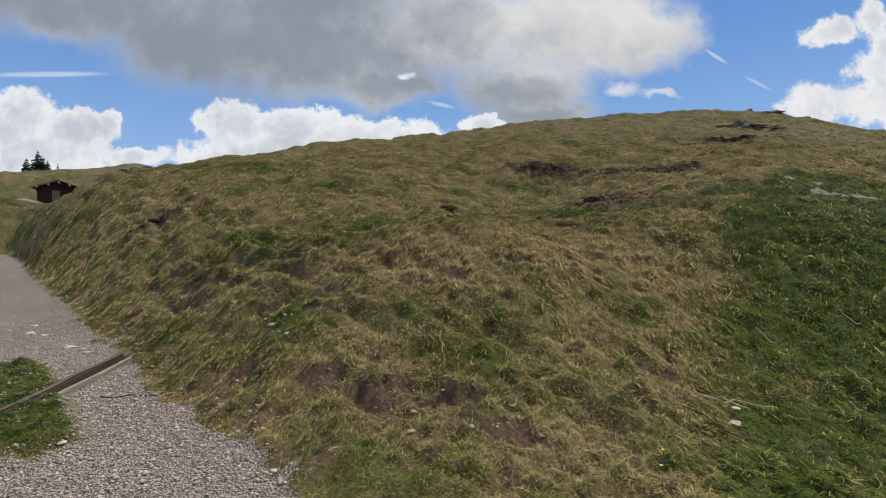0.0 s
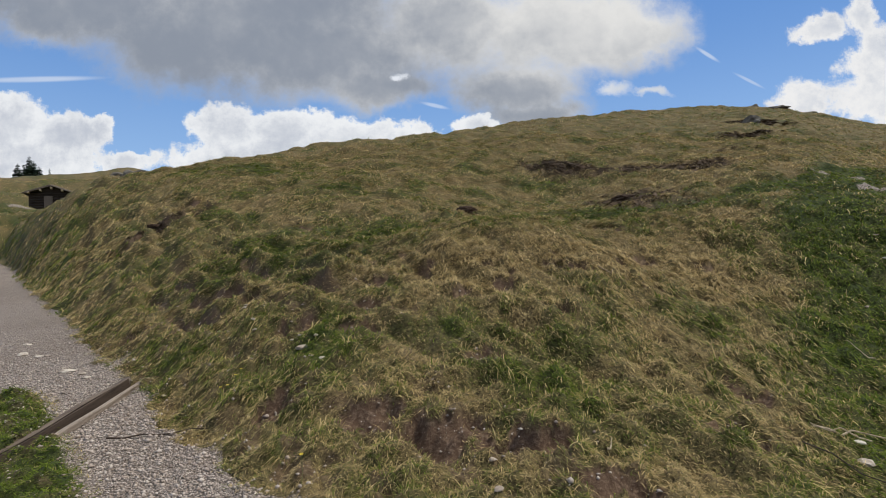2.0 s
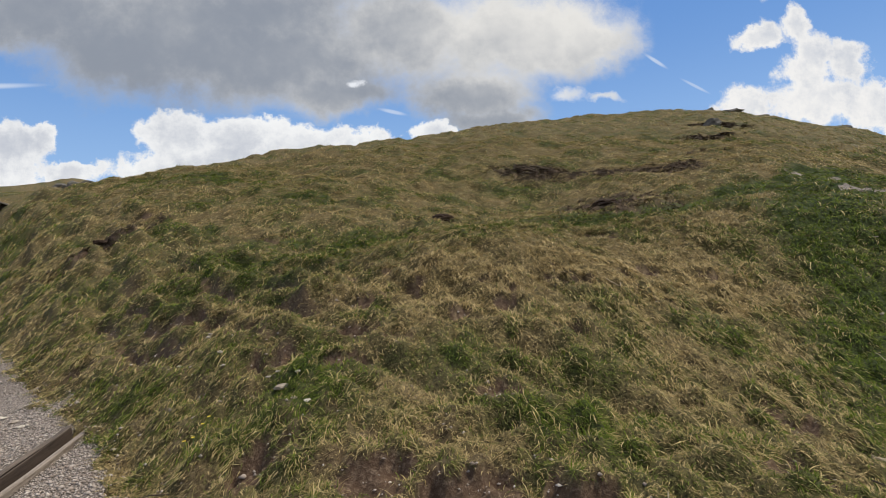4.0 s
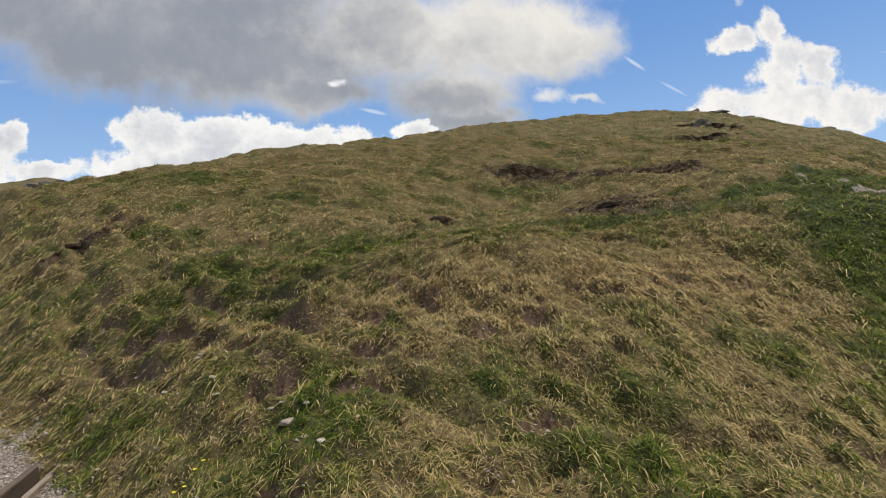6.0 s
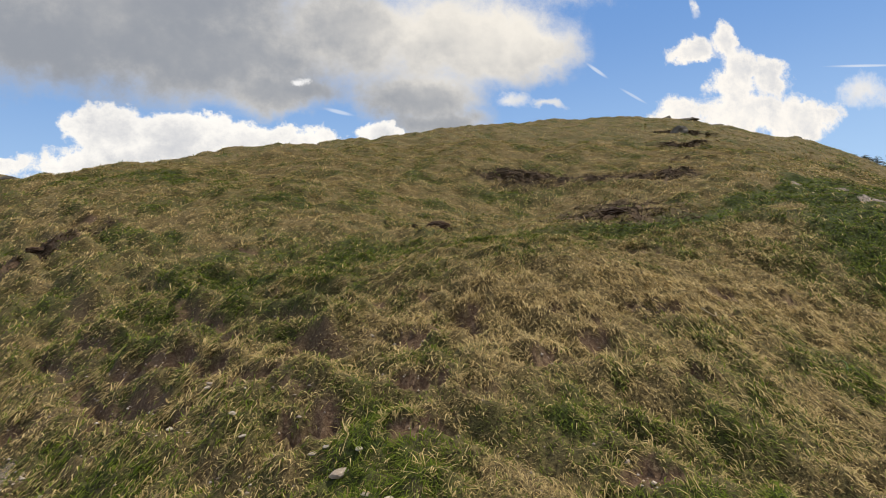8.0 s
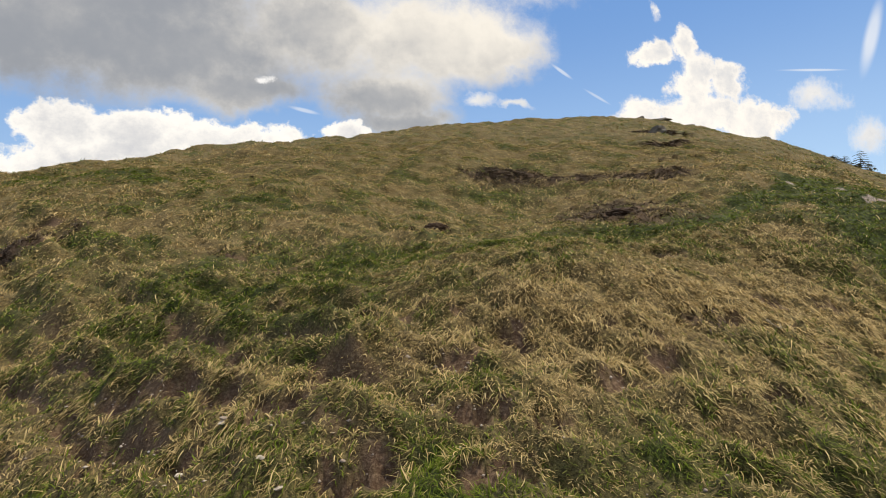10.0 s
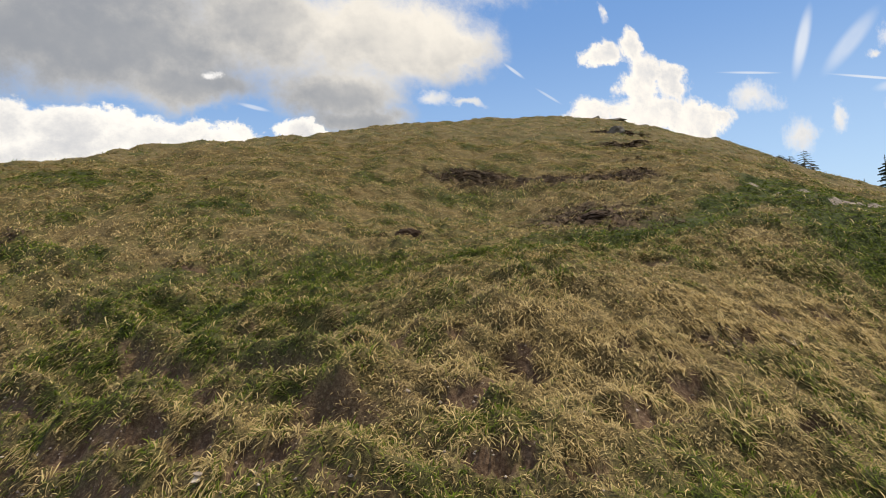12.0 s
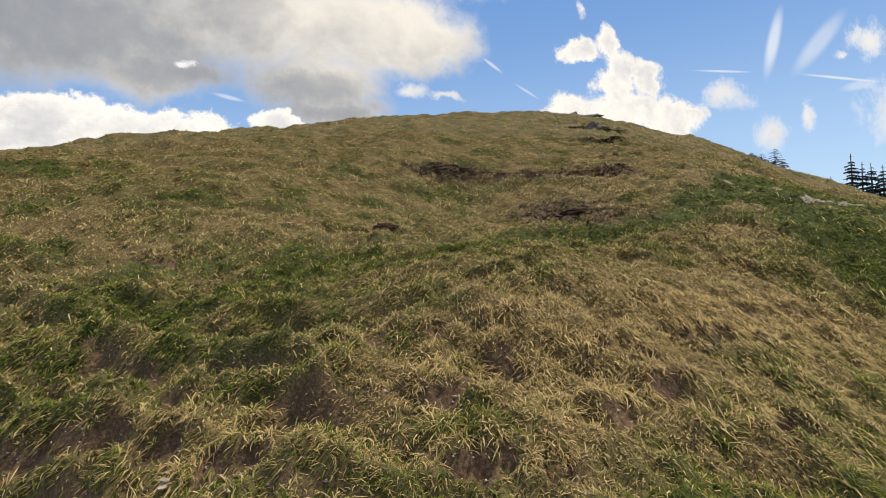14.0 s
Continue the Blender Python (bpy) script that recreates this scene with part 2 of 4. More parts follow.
TWIG = plain_material("dark_twig", (0.03, 0.022, 0.016), (0.10, 0.075, 0.055), 20.0, 0.8, 0.002)
NEEDLES = plain_material("spruce_needles", (0.008, 0.018, 0.010), (0.030, 0.050, 0.024), 1.2, 0.7, 0.02)
LARCH = plain_material("sparse_needles", (0.03, 0.035, 0.02), (0.08, 0.08, 0.045), 1.2, 0.7, 0.02)
BARK = plain_material("bark", (0.035, 0.026, 0.02), (0.10, 0.08, 0.06), 5.0, 0.9, 0.02, (1, 1, 0.2))
PETAL = plain_material("yellow_petal", (0.62, 0.42, 0.02), (0.80, 0.62, 0.04), 40.0, 0.5, 0.001)
STEM = plain_material("flower_stem", (0.06, 0.10, 0.02), (0.12, 0.18, 0.05), 40.0, 0.6, 0.001)
SOIL = plain_material("dug_earth", (0.022, 0.013, 0.008), (0.085, 0.053, 0.032), 9.0, 0.95, 0.03)
HEATHER = plain_material("dead_heather", (0.035, 0.024, 0.016), (0.11, 0.075, 0.045), 6.0, 0.9, 0.01)

# ---- the lie of the land ----
# s runs uphill from the edge of the gravel track, t along the track; heights above the track
S_AT = np.array((0, 1, 2, 3.5, 5, 7.5, 9.3, 11.2, 13.5, 17, 24, 36, 50.0))
T_AT = np.array((-9,-2,1.5,5,8.5,13,18,24,34.))
RISE = np.array((
    (0, 0, 0, 0, 0, 0, 0, 0, 0),
    (-0.32, -0.17, -0.04, 0.55, 0.57, 0.79, 1.20, 1.78, 1.69),
    (-0.60, -0.27, -0.05, 0.83, 0.97, 1.36, 2.12, 2.75, 2.43),
    (-0.94, -0.32, -0.10, 1.31, 1.12, 1.93, 2.88, 3.45, 2.59),
    (-1.19, -0.16, 0.19, 1.28, 1.49, 2.34, 3.17, 3.69, 2.75),
    (-1.48, 0.13, 1.24, 1.64, 1.59, 2.79, 3.46, 4.23, 3.13),
    (-1.63, 0.29, 1.47, 1.86, 1.81, 3.16, 3.90, 4.62, 3.42),
    (-1.78, 0.42, 1.53, 2.33, 2.52, 3.58, 4.39, 4.98, 3.71),
    (-1.95, 0.55, 1.53, 2.68, 3.11, 4.00, 4.84, 5.31, 4.06),
    (-2.20, 0.71, 1.69, 3.17, 3.89, 4.63, 5.49, 5.82, 4.55),
    (-2.75, 0.94, 2.57, 4.03, 5.03, 5.95, 6.86, 7.05, 5.41),
    (-3.69, 0.62, 2.80, 5.13, 6.39, 7.86, 8.48, 8.24, 7.02),
    (-4.80, 0.37, 2.99, 5.30, 6.12, 7.04, 8.27, 8.84, 8.93),
))


def spline(grid, v):
    """Weights of the four neighbours for a smooth curve through unevenly spaced stations."""
    v = np.clip(v, grid[0], grid[-1])
    k = np.clip(np.searchsorted(grid, v, side="right") - 1, 0, len(grid) - 2)
    last = len(grid) - 1
    h = grid[k + 1] - grid[k]
    u = (v - grid[k]) / h
    a, b = np.maximum(k - 1, 0), np.minimum(k + 2, last)
    t0, t1 = (u**3 - 2 * u**2 + u) * h, (u**3 - u**2) * h
    g0, g1 = grid[k + 1] - grid[a], grid[b] - grid[k]
    return (a, -t0 / g0), (k, 2 * u**3 - 3 * u**2 + 1 - t1 / g1), (k + 1, -2 * u**3 + 3 * u**2 + t0 / g0), (b, t1 / g1)


def smooth(v, lo, hi):
    q = np.clip((v - lo) / (hi - lo), 0, 1)
    return q * q * (3 - 2 * q)


def along(x, y):
    return (x + 0.85 * y - 1.55) / 1.3124, (-0.85 * x + y) / 1.3124


def waves(x, y, size, seed, octaves=3):
    """Cheap rolling noise, about -1 to 1."""
    rng = np.random.default_rng(seed)
    out, amp, total = 0.0, 1.0, 0.0
    for o in range(octaves):
        for _ in range(5):
            a, p = rng.uniform(0, 2 * math.pi), rng.uniform(0, 2 * math.pi)
            f = 2 * math.pi / size * 2**o * rng.uniform(0.7, 1.4)
            out = out + amp * np.sin(f * (np.cos(a) * x + np.sin(a) * y) + p + 1.3 * np.sin(f * 0.6 * (np.sin(a) * x - np.cos(a) * y) + p * 2))
        total += amp * 2.2
        amp *= 0.55
    return out / total


def chance(u, v, seed):
    q = np.sin(u * 127.1 + v * 311.7 + seed * 17.3) * 43758.5453
    return q - np.floor(q)


def cells(u, v, seed):
    """The nearest of scattered middles, one in each unit square: how far off, which way, and a number of its own."""
    iu, iv = np.floor(u), np.floor(v)
    best, du, dv, own = np.full(np.shape(u), 9.0), 0.0 * u, 0.0 * u, 0.0 * u
    for a in (-1, 0, 1):
        for b in (-1, 0, 1):
            cu, cv = iu + a, iv + b
            pu, pv = u - cu - 0.15 - 0.7 * chance(cu, cv, seed), v - cv - 0.15 - 0.7 * chance(cu, cv, seed + 1)
            d = np.hypot(pu, pv)
            near = d < best
            best, du, dv, own = np.where(near, d, best), np.where(near, pu, du), np.where(near, pv, dv), np.where(near, chance(cu, cv, seed + 2), own)
    return best, du, dv, own


TUFT, TUSSOCK = 0.20, 0.52          # widths of the small tufts near the track and of the broad tussocks above


def tufts(x, y):
    return cells(x / TUFT + 0.8 * np.sin(y * 1.1), y / TUFT + 0.8 * np.sin(x * 1.3), 3)


def tussocks(x, y):
    return cells(x / TUSSOCK + 0.7 * np.sin(y * 0.5), y / TUSSOCK * 0.8 + 0.7 * np.sin(x * 0.6), 8)


def base_height(x, y):
    s, t = along(x, y)
    rise = 0.0
    for i, wi in spline(S_AT, s):
        for j, wj in spline(T_AT, t):
            rise = rise + RISE[i, j] * wi * wj
    track = 0.12 + 0.05 * np.clip(y, -10, 45)
    z = track + rise * smooth(s, -0.1, 0.35)
    z = z - np.maximum(-s - 2.3, 0) * 0.3 * smooth(-s, 2.3, 4.0)
    r = np.hypot(x, y)
    low = -25.0 - 45 * smooth(r, 100, 700)
    z = z + (low - z) * smooth(r, 55, 170)
    q, p = -0.6 * x + 0.8 * y, 0.8 * x + 0.6 * y
    far = 5.4 + np.where(q > 60, 0.178, 0.09) * (q - 60) + 0.14 * np.minimum(p, 13) * smooth(q, 60, 100) + 0.9 * waves(x, y, 26.0, 71) - 0.5 * np.maximum(q - 112, 0) - 0.006 * np.maximum(np.abs(p) - 22, 0) ** 2
    far = np.maximum(far, -60) - 6 * smooth(q, 44, 34)
    far = np.where(q > 34, far, -60)
    return np.maximum(z, far)


def hollows(x, y):
    """How far down the bare scars and holes go, and how bare the earth is."""
    down, bare = np.zeros_like(x), np.zeros_like(x)
    for hx, hy, size, depth in SCARS:
        near = (np.abs(x - hx) < size * 2) & (np.abs(y - hy) < size * 2)
        if not near.any():
            continue
        px, py = x[near] - hx, y[near] - hy
        wob = 1.1 + 0.6 * waves(x[near], y[near], size * 1.3, 5)
        q = np.hypot(px * 0.9 + py * 0.2, py * 1.45) / (size * wob)
        down[near] += 1.15 * depth * (1 - smooth(q, 0.45, 1.0))
        bare[near] = np.maximum(bare[near], 1 - smooth(q, 0.75, 1.1))
    return down, bare


def land(x, y):
    """Height, and the shares of gravel, bare soil and lush grass, at places of the plan."""
    x, y = np.asarray(x, float), np.asarray(y, float)
    s, t = along(x, y)
    r = np.hypot(x + 1, y - 1.5)
    z = base_height(x, y)
    wob = 0.16 * waves(x, y, 0.9, 11)
    tongue = smooth(-s, 0.55, 0.85) * smooth(np.abs(t - 5.35), 1.5, 1.15)
    gravel = smooth(-s + wob + 0.12 * smooth(t, 4.2, 2.8), -0.10, 0.14) * smooth(t, 34, 30) * smooth(-s, 2.3, 2.1) * (1 - tongue)
    down, bare = hollows(x, y)
    turf = 1 - gravel
    fade = smooth(r, 190, 40)
    z = z + turf * fade * (0.03 * waves(x, y, 0.27, 9, 2) * smooth(r, 14, 8) + 0.035 * waves(x, y, 0.55, 2) + 0.04 * waves(x, y, 1.0, 7) * smooth(r, 6, 14) + 0.05 * waves(x, y, 1.7, 3) * smooth(r, 3, 9) + 0.16 * waves(x, y, 5.0, 4) * smooth(r, 9, 20) + 0.25 * waves(x, y, 9.0, 14) * smooth(r, 45, 70))
    # tufts and tussocks stand proud of the ground
    d1, _, _, own1 = tufts(x, y)
    d2, _, _, own2 = tussocks(x, y)
    z = z + turf * fade * smooth(r, 22, 12) * (0.012 + 0.04 * own1) * smooth(d1, 0.75, 0.1)
    z = z + turf * fade * smooth(r, 3.0, 11) * (0.015 + 0.05 * own2) * smooth(d2, 0.8, 0.15)
    # trodden steps across the bank
    step = smooth(s, 0.25, 0.8) * smooth(s, 3.6, 2.2) * smooth(t, 0, 3)
    tread, above = waves(s * 2.3, t * 0.8, 1.6, 8, 2), waves((s + 0.13) * 2.3, t * 0.8, 1.6, 8, 2)
    z = z + step * (0.07 + 0.06 * smooth(t, 4.5, 6.5)) * tread
    riser = step * smooth(s, 2.3, 1.5) * smooth(above - tread, 0.35, 0.65) * (0.1 + 0.8 * smooth(t, 4.5, 6.0) * smooth(t, 11, 9))
    z = z + gravel * 0.008 * waves(x, y, 0.16, 6) + tongue * 0.06
    slot = smooth(np.abs(x + 3.18 + 0.083 * (y - 4.7)), 0.085, 0.07) * smooth(np.abs(y - 4.65), 1.06, 1.02)
    z = z - down - slot * 0.16
    lush = 0.45 + 0.35 * waves(x, y, 14.0, 24) * smooth(r, 30, 60) + 0.25 * waves(x, y, 2.4, 21) + 0.18 * waves(x, y, 0.8, 22)
    lush = lush + 0.42 * (own1 - 0.5) * smooth(r, 20, 10) + 0.42 * (own2 - 0.5) * smooth(r, 5, 12)
    # the green gully to the east of the dry bank, and the green path that climbs out of it
    lush = lush + 0.6 * smooth(x - np.interp(y, (2.9, 5.2, 7.16, 9.5, 12.7), (1.43, 2.65, 3.6, 5.2, 7.8)), -0.15, 0.45) * smooth(y, 12.8, 11.8)
    trail = np.full(np.shape(x), 9.0)
    for (ax, ay), (bx, by) in zip(TRAIL, TRAIL[1:]):
        k = np.clip(((x - ax) * (bx - ax) + (y - ay) * (by - ay)) / ((bx - ax) ** 2 + (by - ay) ** 2), 0, 1)
        trail = np.minimum(trail, np.hypot(x - ax - k * (bx - ax), y - ay - k * (by - ay)))
    lush = lush + 0.75 * smooth(trail, 0.62, 0.25)
    z = z - 0.10 * smooth(trail, 0.7, 0.2)
    for gx, gy, wx, wy, turn, gain in LUSH:
        c, q = math.cos(radians(turn)), math.sin(radians(turn))
        u, v = (x - gx) * c + (y - gy) * q, -(x - gx) * q + (y - gy) * c
        lush = lush + gain * np.exp(-((u / wx) ** 2 + (v / wy) ** 2))
    lush = lush - 0.14 * smooth(r, 7, 16) + 0.5 * tongue
    for gx, gy, wx, wy, turn in BROWN:
        c, q = math.cos(radians(turn)), math.sin(radians(turn))
        u, v = (x - gx) * c + (y - gy) * q, -(x - gx) * q + (y - gy) * c
        bare = np.maximum(bare, 0.95 * smooth((u / wx) ** 2 + (v / wy) ** 2, 1.6, 0.3) * smooth(waves(x, y, 0.7, 51), -0.7, 0.2))
    for gx, gy, wx, wy, turn in PALE:
        c, q = math.cos(radians(turn)), math.sin(radians(turn))
        u, v = (x - gx) * c + (y - gy) * q, -(x - gx) * q + (y - gy) * c
        gravel = np.maximum(gravel, smooth((u / wx) ** 2 + (v / wy) ** 2, 1.2, 0.7))
    bank_soil = smooth(s, 2.4, 0.2) * smooth(t, 15, 11) * smooth(waves(x, y, 0.55, 31), 0.05 - 0.4 * smooth(t, 4.5, 7.0) * smooth(t, 13, 9), 0.5 - 0.3 * smooth(t, 4.5, 7.0) * smooth(t, 13, 9)) * turf
    soil = np.clip(np.maximum(np.maximum(bare, riser), (0.4 + 0.3 * smooth(t, 5, 3.5)) * bank_soil), 0, 1) * turf
    return z, gravel, soil, np.clip(lush, 0, 1)


# bare scars, burrows and trodden holes: x, y, radius, depth
SCARS = [
    (-1.69, 5.35, 0.17, 0.09), (-1.22, 5.08, 0.10, 0.06), (-0.65, 6.06, 0.11, 0.06), (-0.01, 6.00, 0.08, 0.05), (0.21, 5.83, 0.08, 0.05), (0.65, 5.97, 0.08, 0.05),
    (1.44, 6.32, 0.09, 0.06), (1.37, 5.98, 0.10, 0.05), (1.64, 5.82, 0.13, 0.07), (2.52, 6.61, 0.11, 0.05), (-1.04, 5.08, 0.10, 0.06), (-0.15, 4.52, 0.13, 0.06),
    (-0.47, 3.76, 0.26, 0.09), (0.01, 3.65, 0.24, 0.09), (0.4, 3.3, 0.2, 0.07), (-0.9, 3.95, 0.2, 0.06), (-1.57, 4.31, 0.17, 0.08), (1.69, 4.50, 0.16, 0.05), (1.3, 3.9, 0.15, 0.05), (-3.94, 6.89, 0.15, 0.08),
    (-3.62, 7.17, 0.14, 0.08), (-3.2, 6.95, 0.12, 0.07), (-1.64, 7.48, 0.13, 0.07), (-1.18, 6.87, 0.12, 0.06), (-2.16, 7.75, 0.09, 0.06), (-1.52, 6.81, 0.09, 0.06), (-0.97, 6.00, 0.15, 0.06),
    (-0.58, 6.21, 0.10, 0.06), (0.12, 6.15, 0.08, 0.06), (1.76, 6.53, 0.14, 0.07), (-1.90, 6.29, 0.11, 0.07), (-2.09, 6.06, 0.16, 0.09), (-3.4, 6.75, 0.14, 0.08), (-2.75, 6.71, 0.14, 0.08),
    (-2.42, 6.45, 0.13, 0.08), (-3.05, 6.35, 0.15, 0.08), (-2.65, 6.05, 0.13, 0.08), (-1.08, 5.50, 0.15, 0.08), (-0.77, 5.28, 0.10, 0.07), (-0.22, 5.51, 0.12, 0.06), (0.55, 5.24, 0.11, 0.05),
    (0.89, 5.98, 0.10, 0.06), (0.74, 6.19, 0.07, 0.06), (-0.79, 6.64, 0.09, 0.06), (-2.83, 10.69, 0.20, 0.06), (-2.19, 9.89, 0.16, 0.05), (1.73, 7.78, 0.16, 0.06), (-6.21, 13.41, 0.22, 0.09),
    (0.13, 5.63, 0.09, 0.05), (-6.55, 12.15, 0.26, 0.14), (-6.3, 12.7, 0.2, 0.08), (-5.9, 12.3, 0.16, 0.07), (3.25, 10.9, 0.34, 0.06), (10.08, 19.17, 0.25, 0.10), (13.13, 23.78, 0.26, 0.10),
]
# the trodden green path, from the shelf up to the shoulder
TRAIL = ((1.7, 9.1), (3.1, 9.3), (4.3, 9.8), (5.6, 10.45), (6.6, 11.0), (7.9, 11.7))
# patches of greener (or, minus, drier) grass: x, y, half-lengths, turn, gain
LUSH = (
    (-0.6, 9.5, 3.0, 0.9, -12, 0.28), (-2.3, 8.6, 1.4, 0.8, -30, 0.3), (-12, 16, 3, 3, 40, 0.2), (-2.5, 13.3, 1.8, 0.6, -20, 0.4), (-6.2, 17.0, 2.2, 0.9, -30, 0.45),
    (-2.6, 7.3, 1.2, 0.7, -40, 0.25), (-0.4, 6.3, 1.3, 0.6, 0, -0.35), (1.0, 6.3, 1.3, 0.7, 0, -0.4), (2.4, 7.0, 0.9, 0.9, 0, -0.35), (-0.5, 10.7, 1.2, 0.4, 0, -0.25), (-1.2, 5.0, 0.8, 0.5, -40, 0.2),
    (-2.0, 12.3, 2.0, 0.6, 0, -0.2), (6.0, 13.5, 3.0, 1.5, 30, -0.25), (-6, 9.5, 2, 1, -45, 0.1), (-20, 28, 8, 8, 0, 0.3), (-32, 40, 9, 6, 40, 0.6), (2.2, 14.4, 1.0, 0.5, 0, 0.3),
)
# dead heath and trodden brown turf: x, y, half-lengths, turn
BROWN = ((3.25, 11.2, 0.95, 1.6, -10), (3.1, 15.4, 0.7, 0.5, -20), (4.6, 14.5, 1.2, 0.5, -25), (5.7, 13.4, 0.7, 0.7, 0), (2.5, 15.9, 0.6, 0.4, 0), (10.1, 19.2, 1.0, 0.5, 0), (-6.4, 12.4, 0.9, 0.4, 40), (13.2, 23.8, 1.1, 0.6, 0))
# pale trodden patches: x, y, half-lengths, turn
PALE = ((6.65, 9.05, 0.5, 0.2, -25), (6.98, 10.5, 0.35, 0.06, -25), (7.5, 11.75, 0.3, 0.06, -25), (-31.0, 40.6, 1.3, 0.7, 40), (-32.8, 43.4, 1.0, 0.6, 30))


def add_floats(mesh, name, values):
    mesh.attributes.new(name, "FLOAT", "POINT").data.foreach_set("value", np.asarray(values, np.float32))


def quick_mesh(name, verts, faces):
    """A mesh from arrays; faces all have the same number of corners."""
    me = bpy.data.meshes.new(name)
    n, k = faces.shape
    me.vertices.add(len(verts)), me.loops.add(n * k), me.polygons.add(n)
    me.vertices.foreach_set("co", np.asarray(verts, np.float32).ravel())
    me.loops.foreach_set("vertex_index", faces.astype(np.int32).ravel())
    me.polygons.foreach_set("loop_start", np.arange(n, dtype=np.int32) * k)
    me.update(calc_edges=True)
    return me


AZ_FINE = np.arange(-52, 72, 0.36)
RINGS = np.concatenate([[0.02], np.geomspace(0.25, 1.6, 16)[:-1], np.geomspace(1.6, 70, 360)[:-1], np.geomspace(70, 140, 30)[:-1], np.geomspace(140, 4500, 34)])


def build_ground():
    az = np.radians(np.concatenate([AZ_FINE, np.arange(72, 308, 4.0)]))
    x = -1 + np.outer(RINGS, np.sin(az))
    y = 1.5 + np.outer(RINGS, np.cos(az))
    z, gravel, soil, lush = land(x, y)
    e = 0.15
    sx = (base_height(x + e, y) - base_height(x - e, y)) / (2 * e)
    sy = (base_height(x, y + e) - base_height(x, y - e)) / (2 * e)
    n, m = x.shape
    i, j = np.meshgrid(np.arange(n - 1), np.arange(m), indexing="ij")
    k = (j + 1) % m
    faces = np.stack([i * m + j, (i + 1) * m + j, (i + 1) * m + k, i * m + k], -1).reshape(-1, 4)[:, ::-1]
    me = quick_mesh("ground", np.stack([x, y, z], -1).reshape(-1, 3), faces)
    for name, v in (("gravel", gravel), ("soil", soil), ("lush", lush)):
        add_floats(me, name, v.ravel())
    me.polygons.foreach_set("use_smooth", np.ones(len(faces), bool))
    me.materials.append(GROUND)
    tagged(new("ground", me), "grassy alpine hillside above a pale gravel track", "ground", kind="structure")
    return np.stack([z, gravel, soil, lush, sx, sy], -1)


FIELDS = build_ground()


def sample(x, y):
    """Height, gravel, soil, lush and the slope, read off the ground's own mesh."""
    r, a = np.hypot(x + 1, y - 1.5), np.degrees(np.arctan2(x + 1, y - 1.5))
    fi = np.clip(np.interp(r, RINGS, np.arange(len(RINGS))), 0, len(RINGS) - 1.001)
    fj = np.clip((a - AZ_FINE[0]) / 0.36, 0, len(AZ_FINE) - 1.001)
    i, j = fi.astype(int), fj.astype(int)
    p, q = (fi - i)[:, None], (fj - j)[:, None]
    mixed = (FIELDS[i, j] * (1 - p) + FIELDS[i + 1, j] * p) * (1 - q) + (FIELDS[i, j + 1] * (1 - p) + FIELDS[i + 1, j + 1] * p) * q
    return mixed.T


def height(x, y):
    return float(land(np.array([x]), np.array([y]))[0][0])

# ---- grass ----


